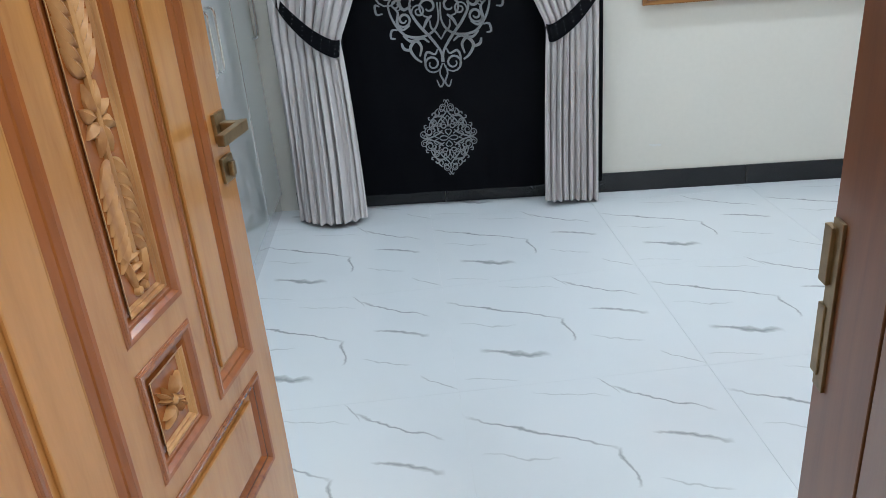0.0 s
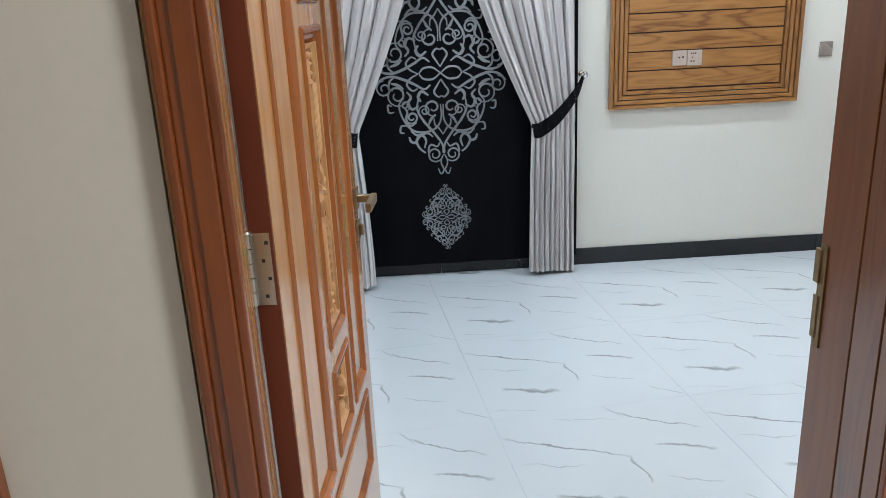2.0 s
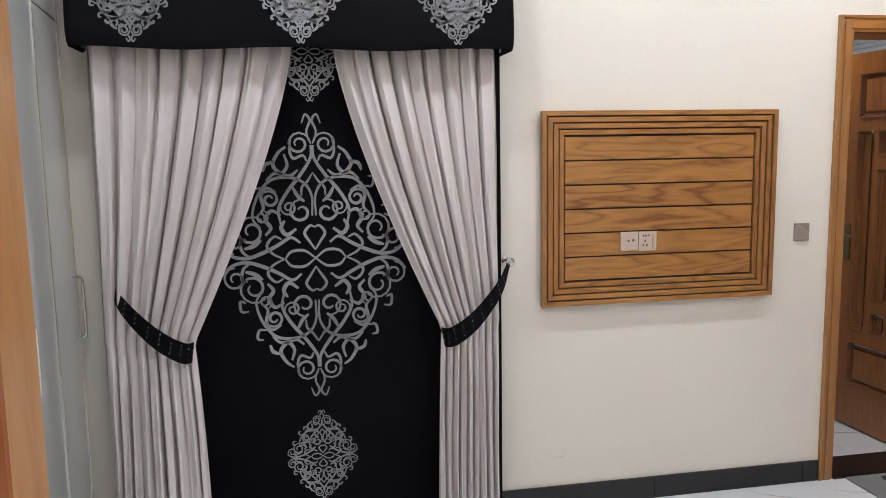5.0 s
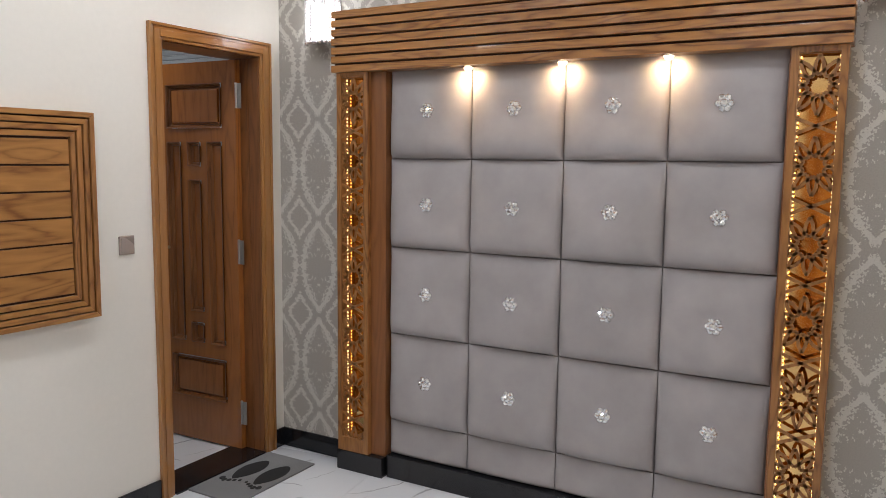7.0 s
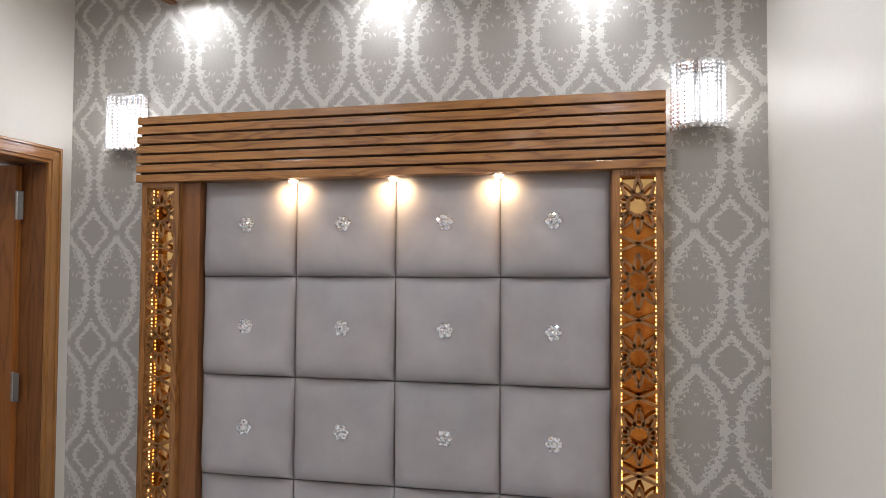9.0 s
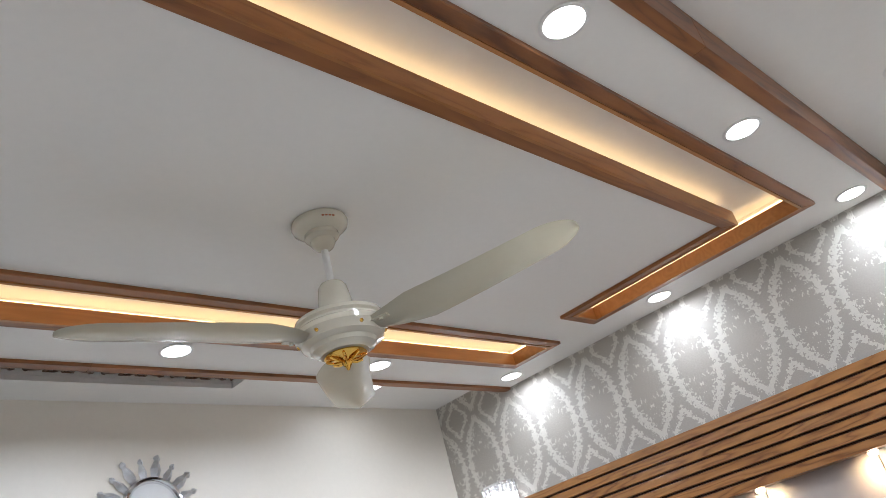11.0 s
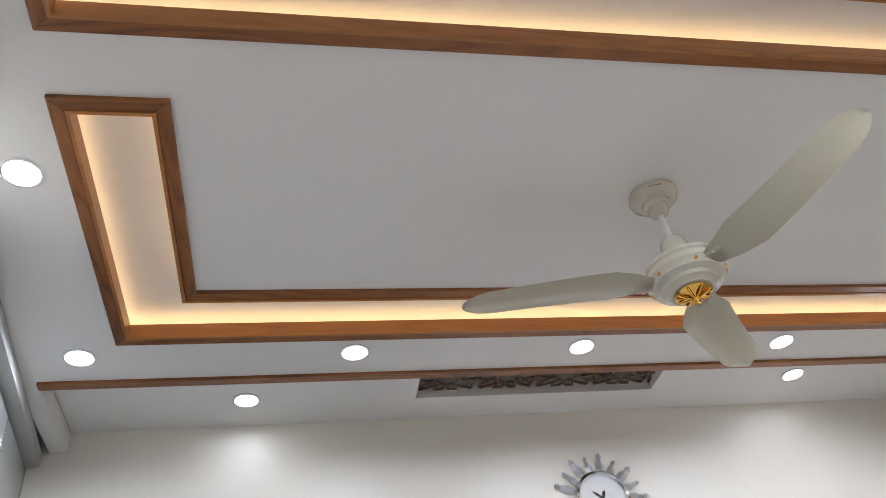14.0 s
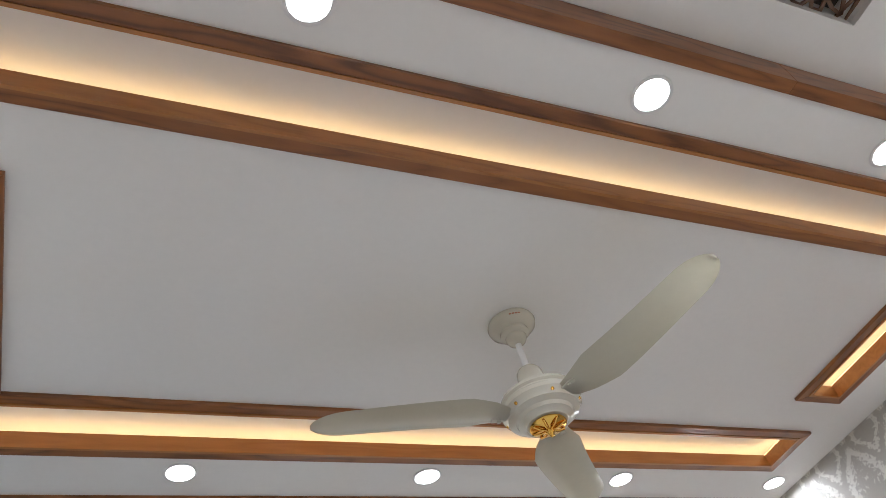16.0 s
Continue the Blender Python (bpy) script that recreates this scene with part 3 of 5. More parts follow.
def star_lattice(bm, x0, x1, y0, y1, pitch, place, bar, depth, first=None):
    """Fretwork of ten-pointed star openings with petals round them, cut by the panel's ends."""
    def rod(a, b):
        a, b = Vector(a), Vector(b)
        if max(a.y, b.y) < y0 or min(a.y, b.y) > y1:
            return
        for p in (a, b):
            p.x, p.y = min(max(p.x, x0), x1), min(max(p.y, y0), y1)
        if (b - a).length < 1e-3:
            return
        n = (b - a).normalized()
        s = Vector((-n.y, n.x)) * bar / 2
        prism(bm, [tuple(a + s), tuple(b + s), tuple(b - s), tuple(a - s)], place, depth)

    cx, half = (x0 + x1) / 2, (x1 - x0) / 2
    cy = y0 + pitch / 2 if first is None else first
    while cy < y1 + pitch / 2:
        r0, r1, r2 = half * 0.50, half * 0.74, half * 1.18
        for i in range(10):
            tip, dent, nxt = math.pi * i / 5, math.pi * (i + 0.5) / 5, math.pi * (i + 1) / 5
            at = lambda r, ang: (cx + r * math.cos(ang), cy + r * math.sin(ang))
            rod(at(r1, tip), at(r0, dent))
            rod(at(r0, dent), at(r1, nxt))
            rod(at(r1, tip), at(r2, tip + 0.17))
            rod(at(r1, tip), at(r2, tip - 0.17))
            rod(at(r2, tip + 0.17), at(half * 1.55, dent))
            rod(at(r2, nxt - 0.17), at(half * 1.55, dent))
        for s in (-1, 1):
            rod((cx - half, cy + s * pitch * 0.40), (cx, cy + s * pitch * 0.5))
            rod((cx + half, cy + s * pitch * 0.40), (cx, cy + s * pitch * 0.5))
        cy += pitch


for vx0, vx1, vy0, vy1 in VENTS:
    ob = thing("ceiling_vent", ((vx0 + vx1) / 2, (vy0 + vy1) / 2, BORDER), "long recessed ceiling vent with dark star fretwork", "vent", "ceiling vents")
    bm = bmesh.new()
    for put in (box,):
        put(bm, vx0 - 0.012, vx0, vy0 - 0.012, vy1 + 0.012, BORDER + 0.021, BORDER + 0.11)
        put(bm, vx1, vx1 + 0.012, vy0 - 0.012, vy1 + 0.012, BORDER + 0.021, BORDER + 0.11)
        put(bm, vx0, vx1, vy0 - 0.012, vy0, BORDER + 0.021, BORDER + 0.11)
        put(bm, vx0, vx1, vy1, vy1 + 0.012, BORDER + 0.021, BORDER + 0.11)
    part("duct_side", bm, CEIL, ob)
    bm = bmesh.new()
    star_lattice(bm, vy0, vy1, vx0, vx1, 0.27, lambda a, b, d: (b, a, BORDER + 0.034 + d), 0.0095, 0.006)
    part("fretwork", bm, FRET, ob, "dark wooden star fretwork")
    part("duct", box_bm(vx0, vx1, vy0, vy1, BORDER + 0.10, BORDER + 0.108), VOID, ob)


def downlight(x, y, z):
    ob = thing("downlight", (x, y, z), "round recessed white ceiling downlight, lit", "ceiling light", "ceiling downlights")
    bm = bmesh.new()
    lathe(bm, [(0.047, 0.0), (0.056, -0.001), (0.057, -0.003), (0.055, -0.0045), (0.049, -0.0045), (0.0465, -0.004)], 36, (x, y, z - 0.0005), caps=False)
    part("rim", bm, WHITE, ob, smooth=True)
    bm = bmesh.new()
    lathe(bm, [(0.0, -0.0035), (0.025, -0.0032), (0.0462, -0.0026), (0.0462, 0.0)], 32, (x, y, z - 0.002))
    part("lens", bm, GLOW, ob)


for x, y in SOFFIT_LIGHTS:
    downlight(x, y, SOFFIT)
for x, y in BORDER_LIGHTS:
    downlight(x, y, BORDER)


# ---- skirting and thresholds ----
def skirting(name, x0, x1, y0, y1, joints, along, h=0.10):
    ob = thing(name, ((x0 + x1) / 2, (y0 + y1) / 2, 0), "black polished stone skirting along the wall", "skirting", kind="structure")
    cuts = [x0 if along == "x" else y0, *joints, x1 if along == "x" else y1]
    for a, b in zip(cuts, cuts[1:]):
        bm = box_bm(a + 0.0012, b - 0.0012, y0, y1, 0.0, h, 0.0015) if along == "x" else box_bm(x0, x1, a + 0.0012, b - 0.0012, 0.0, h, 0.0015)
        part("skirting_tile", bm, GRANITE, ob)


skirting("baseboard_north", -0.555, 2.563, NORTH - 0.012, NORTH - 0.001, (0.22, 0.98, 1.736, 2.48), "x")
skirting("baseboard_north_end", 3.32, 3.387, NORTH - 0.012, NORTH - 0.001, (), "x")
skirting("baseboard_east", EAST - 0.012, EAST - 0.001, 4.545, NORTH - 0.001, (), "y")
skirting("baseboard_east_end", EAST - 0.012, EAST - 0.001, SOUTH + 0.001, 2.345, (), "y")
skirting("baseboard_south", 0.856, 3.387, SOUTH + 0.001, SOUTH + 0.012, (1.5, 2.3, 3.0), "x")
structure("threshold", box_bm(2.642, 3.238, NORTH - 0.02, NORTH + 0.2, -0.002, 0.012, 0.002), GRANITE, "black polished stone door threshold", "threshold")
bm = bmesh.new()
for k in range(9):
    a = random.uniform(-0.05, 0.05)
    box(bm, 1.255 + k * 0.006, 1.262 + k * 0.0065, NORTH - 0.0015, NORTH - 0.0002, 0.226 + a * 0.1, 0.233 + abs(a) * 0.12)
tagged(mesh_ob("wall_scuff", bm, CEIL), "small chipped scuff in the wall paint", "scuff", kind="structure")


# ---- the entrance door ----
def hinge(parent, place, turn, material=STEEL, tall=0.125):
    """A butt hinge: two leaves, a knuckled barrel, screws."""
    bm = bmesh.new()
    for s in (-1, 1):
        box(bm, min(0.004 * s, 0.034 * s), max(0.004 * s, 0.034 * s), -0.0012, 0.0012, -tall / 2, tall / 2, 0.0008)
    for k in range(5):
        z0 = -tall / 2 + k * tall / 5
        lathe(bm, [(0.0062, z0 + 0.0008), (0.0062, z0 + tall / 5 - 0.0008)], 12)
    lathe(bm, [(0.007, tall / 2), (0.0045, tall / 2 + 0.004)], 10)
    bmesh.ops.transform(bm, matrix=Matrix.Translation(place) @ turn, verts=bm.verts)
    ob = part("hinge", bm, material, parent, "worn steel butt hinge", True, local=True)
    bm = bmesh.new()
    for s in (-0.024, 0.024):
        for z in (-0.045, -0.015, 0.015, 0.045):
            lathe(bm, [(0.0032, -0.0018), (0.0032, -0.0012)], 8, (s + (0.004 if z > 0 else -0.004), z, 0), Matrix.Identity(3))
    for v in bm.verts:
        v.co = Vector((v.co.x, v.co.z, v.co.y))
    bmesh.ops.transform(bm, matrix=Matrix.Translation(place) @ turn, verts=bm.verts)
    part("screws", bm, DARK, ob, local=True)
    return ob


def frame_ring(bm, u0, u1, z0, z1, w, y_out, y_in):
    """A mitred moulding round a panel, sloping from y_out at its outer edge to y_in at its inner one."""
    rows = [(0, y_out), (w * 0.25, y_out + (y_in - y_out) * 0.05), (w * 0.45, y_out + (y_in - y_out) * 0.55), (w * 0.7, y_out + (y_in - y_out) * 0.5), (w, y_in)]
    loops = []
    for d, y in rows:
        loops.append([bm.verts.new((u0 + d, y, z0 + d)), bm.verts.new((u1 - d, y, z0 + d)), bm.verts.new((u1 - d, y, z1 - d)), bm.verts.new((u0 + d, y, z1 - d))])
    for a, b in zip(loops, loops[1:]):
        for i in range(4):
            j = (i + 1) % 4
            bm.faces.new((a[i], a[j], b[j], b[i]))


def leaf_shape(bm, a, b, width, y0, rise):
    """A carved leaf: a ridged almond from a to b standing out of a panel."""
    a, b = Vector(a), Vector(b)
    way = b - a
    side = Vector((-way.y, way.x)).normalized() * width
    rib, left, right = [], [], []
    n = 6
    for i in range(n + 1):
        s = i / n
        w = math.sin(math.pi * s ** 0.8) * (1 - 0.25 * s)
        p = a + way * s + side * 0.25 * math.sin(math.pi * s)
        rib.append(bm.verts.new((p.x, y0 - rise * (0.35 + 0.65 * math.sin(math.pi * min(1, s * 0.9 + 0.08))), p.y)))
        left.append(bm.verts.new((p.x + side.x * w, y0 - rise * 0.45 * w, p.y + side.y * w)))
        right.append(bm.verts.new((p.x - side.x * w, y0 - rise * 0.45 * w, p.y - side.y * w)))
    for i in range(n):
        bm.faces.new((left[i], left[i + 1], rib[i + 1], rib[i]))
        bm.faces.new((rib[i], rib[i + 1], right[i + 1], right[i]))
    low = [(bm.verts.new((v.co.x, y0, v.co.z))) for v in left + right[::-1]]
    edge = left + right[::-1]
    for i in range(len(edge)):
        j = (i + 1) % len(edge)
        bm.faces.new((edge[j], edge[i], low[i], low[j]))


def carving(bm, cu, z0, z1, half, y0):
    """A climbing acanthus spray with a flower in the middle and a bud at each end."""
    mid, n = (z0 + z1) / 2, 7
    for s in (-1, 1):
        for k in range(n):
            z = mid + s * (0.075 + k * (z1 - mid - 0.15) / n)
            for side in (-1, 1):
                leaf_shape(bm, (cu + side * 0.004, z - s * 0.012), (cu + side * half * 0.92, z + s * 0.040), 0.0130, y0, 0.013)
        for k in range(3):
            zz = mid + s * (z1 - mid - 0.07 + k * 0.02)
            leaf_shape(bm, (cu - half * 0.45, zz), (cu + half * 0.45, zz + 0.001), 0.010 - 0.002 * k, y0, 0.012)
        for side in (-1, 1):
            leaf_shape(bm, (cu + side * half * 0.75, mid + s * (z1 - mid - 0.085)), (cu + side * 0.012, mid + s * (z1 - mid - 0.008)), 0.011, y0, 0.012)
            lathe(bm, [(0.0, -0.012), (0.007, -0.009), (0.010, 0.0)], 10, (cu + side * 0.011, y0, mid + s * (z1 - mid - 0.012)), Matrix(((1, 0, 0), (0, 0, 1), (0, 1, 0))))
    for i in range(8):
        a = math.pi * (i + 0.5) / 4
        leaf_shape(bm, (cu + 0.008 * math.cos(a), mid + 0.008 * math.sin(a)), (cu + half * 0.9 * math.cos(a), mid + 0.062 * math.sin(a)), 0.013, y0, 0.014)
    box(bm, cu - 0.006, cu + 0.006, y0 - 0.008, y0, z0 + 0.06, z1 - 0.06, 0.002)


def rosette(bm, cu, cz, r, y0):
    for i in range(4):
        a = math.pi * (i + 0.5) / 2
        for k in (-0.32, 0.0, 0.32):
            leaf_shape(bm, (cu + 0.008 * math.cos(a), cz + 0.008 * math.sin(a)), (cu + r * (1.25 if k == 0 else 1.0) * math.cos(a + k), cz + r * (1.25 if k == 0 else 1.0) * math.sin(a + k)), r * 0.16, y0, 0.018)
    lathe(bm, [(0.011, 0.0), (0.011, -0.010), (0.007, -0.015), (0.0, -0.017)], 14, (cu, y0, cz), Matrix(((1, 0, 0), (0, 0, 1), (0, 1, 0))))


def edge_hinge(door, z, tall=0.13):
    """A butt hinge in the gap of the open door: one leaf on the door's edge, one on the jamb."""
    back = Matrix.Rotation(radians(-DOOR_TURN), 4, "Z")
    bm = bmesh.new()
    box(bm, -0.0005, 0.0018, -0.036, -0.002, z - tall / 2, z + tall / 2, 0.0006)
    for k in range(5):
        z0 = z - tall / 2 + k * tall / 5
        lathe(bm, [(0.0065, z0 + 0.0008), (0.0065, z0 + tall / 5 - 0.0008)], 12, (-0.002, 0.001, 0))
    lathe(bm, [(0.0075, z + tall / 2), (0.0045, z + tall / 2 + 0.004)], 10, (-0.002, 0.001, 0))
    ob = part("hinge", bm, STEEL, door, "worn steel butt hinge", True, local=True)
    bm = bmesh.new()
    box(bm, -0.0025, -0.0005, -0.036, -0.002, z - tall / 2, z + tall / 2, 0.0006)
    bmesh.ops.transform(bm, matrix=back, verts=bm.verts)
    part("jamb_leaf", bm, STEEL, ob, local=True)
    for k, dz in enumerate((-0.048, -0.016, 0.016, 0.048)):
        part("screw", box_bm(-0.0012, -0.0006, -0.022 - 0.008 * (k % 2) - 0.003, -0.022 - 0.008 * (k % 2) + 0.003, z + dz - 0.003, z + dz + 0.003), DARK, ob, local=True)


DOOR_W, DOOR_H, DOOR_T = 0.885, 2.078, 0.042


def entrance_door():
    base = pose(HINGE[0], HINGE[1], 0.012, 0, 0, DOOR_TURN)
    door = thing("entrance_door", base, "varnished honey timber door with carved panels, standing open", "door")
    face, back = -DOOR_T, 0.0
    panels = [(0.098, 0.286, 0.512, 1.765), (0.366, 0.553, 0.785, 1.485), (0.366, 0.553, 0.508, 0.722), (0.366, 0.553, 1.540, 1.765), (0.617, 0.789, 0.512, 1.765), (0.098, 0.789, 0.215, 0.452), (0.098, 0.789, 1.820, 2.015)]
    us = sorted({0.008, DOOR_W, *[p[0] for p in panels], *[p[1] for p in panels]})
    zs = sorted({0.0, DOOR_H, *[p[2] for p in panels], *[p[3] for p in panels]})
    # stiles and rails as one pierced sheet, laid upright
    bm = slab(us, zs, 0.0, 0.0385, lambda u, z: any(a < u < b and c < z < d for a, b, c, d in panels))
    for v in bm.verts:
        v.co = Vector((v.co.x, face + v.co.z, v.co.y))
    part("stile_frame", bm, DOOR_Z, door, local=True)
    # red stained edge; the shadow of the hinge gap is mixed into its colour
    part("hinge_edge", box_bm(0.002, 0.0078, face + 0.001, back - 0.001, 0.001, DOOR_H - 0.001), EDGE_RED, door, "red stained door edge, darkened in colour for the shade there", local=True)
    part("back_skin", box_bm(0.008, DOOR_W, -0.0033, 0.0, 0.0, DOOR_H), DOOR_Z, door, local=True)
    for a, b, c, d in panels:
        bm = bmesh.new()
        frame_ring(bm, a, b, c, d, 0.030, face - 0.006, face + 0.013)
        frame_ring(bm, a - 0.007, b + 0.007, c - 0.007, d + 0.007, 0.0072, face - 0.0005, face - 0.006)
        part("panel_moulding", bm, MOULD, door, "reddish stained moulding", local=True)
        inner = (a + 0.030, b - 0.030, c + 0.030, d - 0.030)
        bm = bmesh.new()
        box(bm, inner[0], inner[1], face + 0.013, -0.004, inner[2], inner[3])
        carved = abs(a - 0.366) < 0.01
        if not carved:
            box(bm, inner[0] + 0.012, inner[1] - 0.012, face + 0.004, face + 0.0128, inner[2] + 0.012, inner[3] - 0.012, 0.004)
        field = part("panel", bm, MOULD if carved else DOOR_Z, door, local=True)
        if carved:
            bm = bmesh.new()
            frame_ring(bm, inner[0], inner[1], inner[2], inner[3], 0.014, face + 0.002, face + 0.0125)
            part("inner_moulding", bm, CARVED, field, local=True)
            bm = bmesh.new()
            if d - c > 0.4:
                carving(bm, (a + b) / 2, inner[2] + 0.016, inner[3] - 0.016, (inner[1] - inner[0]) / 2 - 0.016, face + 0.0128)
            else:
                rosette(bm, (a + b) / 2, (c + d) / 2, (inner[1] - inner[0]) / 2 - 0.020, face + 0.0128)
            part("carving", bm, CARVED, field, "pale hand-carved leaf relief", True, local=True)
    # lever handle and lock plate, on the hall side
    hu, hz = 0.848, 1.015
    bm = box_bm(hu - 0.026, hu + 0.026, face - 0.009, face - 0.0005, hz - 0.03, hz + 0.03, 0.002)
    box(bm, hu - 0.011, hu + 0.011, face - 0.050, face - 0.009, hz - 0.010, hz + 0.010, 0.003)
    handle = part("door_handle", bm, BRASS, door, "antique brass lever handle", local=True)
    bm = box_bm(hu - 0.115, hu + 0.012, face - 0.062, face - 0.046, hz - 0.012, hz + 0.012, 0.003)
    part("lever", bm, BRASS, handle, "pale brass lever bar", local=True)
    bm = box_bm(hu - 0.026, hu + 0.026, face - 0.008, face - 0.0005, hz - 0.117, hz - 0.063, 0.002)
    box(bm, hu - 0.008, hu + 0.008, face - 0.020, face - 0.008, hz - 0.105, hz - 0.075, 0.003)
    part("lock_plate", bm, BRASS, door, "square antique brass lock plate", local=True)
    bm = box_bm(hu - 0.026, hu + 0.026, 0.0005, 0.009, hz - 0.03, hz + 0.03, 0.002)
    box(bm, hu - 0.115, hu + 0.012, 0.045, 0.060, hz - 0.012, hz + 0.012, 0.003)
    box(bm, hu - 0.010, hu + 0.010, 0.009, 0.046, hz - 0.010, hz + 0.010, 0.002)
    part("inner_handle", bm, BRASS, door, local=True)
    for z in (0.28, 1.105, 1.86):
        edge_hinge(door, z)
    return door


entrance_door()


def door_frame(name, x0, x1, y0, y1, top, material, head, label, grooves, face_w, casing_y):
    """Jamb linings with grooves, a head, and a stepped casing on the faces named."""
    ob = thing(name, ((x0 + x1) / 2, (y0 + y1) / 2, 0), label, "door frame", kind="structure")
    for x, s in ((x0, 1), (x1, -1)):
        bm = bmesh.new()
        n = len(grooves) + 1
        cuts = [y0, *grooves, y1]
        for a, b in zip(cuts, cuts[1:]):
            box(bm, min(x, x - s * 0.036), max(x, x - s * 0.036), a + 0.0015, b - 0.0015, 0, top, 0.0012)
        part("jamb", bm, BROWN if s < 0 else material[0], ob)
        for g in grooves:
            part("groove", box_bm(min(x - s * 0.004, x - s * 0.03), max(x - s * 0.004, x - s * 0.03), g - 0.0014, g + 0.0014, 0, top), GROOVE, ob)
    part("head", box_bm(x0 - 0.036, x1 + 0.036, y0 + 0.001, y1 - 0.001, top + 0.0005, top + 0.036), head, ob)
    for y, s in casing_y:
        for x, t in ((x0, -1), (x1, 1)):
            bm = bmesh.new()
            for k, (a, b, d) in enumerate(((0.0, 0.2, 0.012), (0.2, 0.62, 0.018), (0.62, 0.82, 0.014), (0.82, 1.0, 0.021))):
                xa, xb = x + t * (0.004 + a * face_w), x + t * (0.004 + b * face_w)
                box(bm, min(xa, xb), max(xa, xb), min(y, y + s * d), max(y, y + s * d), 0, top + 0.004 + b * face_w, 0.002)
            part("casing", bm, material[1], ob)
        bm = bmesh.new()
        for a, b, d in ((0.0, 0.2, 0.012), (0.2, 0.62, 0.018), (0.62, 0.82, 0.014), (0.82, 1.0, 0.021)):
            box(bm, x0 - 0.003 - a * face_w, x1 + 0.003 + a * face_w, min(y, y + s * (d + 0.0005)), max(y, y + s * (d + 0.0005)), top + 0.004 + a * face_w, top + 0.004 + b * face_w, 0.002)
        part("casing_head", bm, material[2], ob)
    return ob


def entry_door_frame(top=2.095):
    """A deep frame whose grooved linings open slightly towards the room, with a stepped casing on the hall side."""
    ob = thing("door_frame_1", (0.3, 1.77, 0), "varnished timber frame of the entrance door", "door frame", kind="structure")
    left = [(-0.174, 1.643), (-0.190, 1.730), (-0.206, 1.815), (-0.220, 1.904)]
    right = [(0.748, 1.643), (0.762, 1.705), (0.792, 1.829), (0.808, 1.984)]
    # both linings are one timber; the right side's shade is put into its colour
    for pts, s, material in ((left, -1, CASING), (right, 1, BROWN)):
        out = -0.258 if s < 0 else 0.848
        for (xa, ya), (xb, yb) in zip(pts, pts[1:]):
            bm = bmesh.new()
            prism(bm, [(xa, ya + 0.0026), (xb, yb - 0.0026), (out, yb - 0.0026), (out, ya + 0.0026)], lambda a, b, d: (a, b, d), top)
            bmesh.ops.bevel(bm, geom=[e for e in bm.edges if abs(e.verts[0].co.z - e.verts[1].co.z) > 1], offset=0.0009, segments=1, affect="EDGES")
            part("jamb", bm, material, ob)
        for x, y in pts[1:-1]:
            part("groove", box_bm(min(x + s * 0.005, x + s * 0.03), max(x + s * 0.005, x + s * 0.03), y - 0.0025, y + 0.0025, 0, top), GROOVE, ob)
    part("head", box_bm(-0.258, 0.848, HALL - 0.012, 1.975, top + 0.0005, top + 0.034), CASING_X, ob)
    steps = ((0.0, 0.2, 0.014), (0.2, 0.62, 0.020), (0.62, 0.82, 0.016), (0.82, 1.0, 0.024))
    y, w = HALL - 0.0125, 0.072
    for x, t in ((-0.174, -1), (0.748, 1)):
        bm = bmesh.new()
        for a, b, d in steps:
            xa, xb = x + t * a * w, x + t * b * w
            box(bm, min(xa, xb), max(xa, xb), y - d, y, 0, top + b * w, 0.003)
        part("casing", bm, RED, ob, "reddish stained casing")
    bm = bmesh.new()
    for a, b, d in steps:
        box(bm, -0.174 - a * w, 0.748 + a * w, y - d - 0.0005, y, top + a * w, top + b * w, 0.003)
    part("casing_head", bm, RED, ob, "reddish stained casing")
    bm = box_bm(0.8005, 0.8045, 1.945, 1.968, 0.885, 1.085, 0.0008)
    box(bm, 0.7985, 0.8042, 1.958, 1.974, 0.90, 0.985, 0.001)
    box(bm, 0.7965, 0.8042, 1.960, 1.978, 1.01, 1.075, 0.001)
    part("strike_plate", bm, BRASS, ob, "dark metal strike plate")


entry_door_frame()

# a second door's casing further along the hall
side_frame = thing("door_frame_2", (-0.9, HALL - 0.03, 0), "dark timber casing of another hall door", "door frame", kind="structure")
bm = bmesh.new()
for a, b, d in ((-0.545, -0.56, 0.022), (-0.56, -0.595, 0.016), (-0.595, -0.625, 0.02)):
    box(bm, b, a, HALL - 0.013 - d, HALL - 0.013, 0, 2.17, 0.002)
part("casing", bm, RED, side_frame)
part("door_panel", box_bm(-1.50, -0.626, HALL - 0.025, HALL - 0.013, 0.0, 2.1, 0.002), BROWN, side_frame)


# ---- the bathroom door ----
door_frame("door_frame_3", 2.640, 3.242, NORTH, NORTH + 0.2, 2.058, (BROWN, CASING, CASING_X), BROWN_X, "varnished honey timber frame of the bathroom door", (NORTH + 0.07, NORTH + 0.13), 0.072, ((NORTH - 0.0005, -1),))


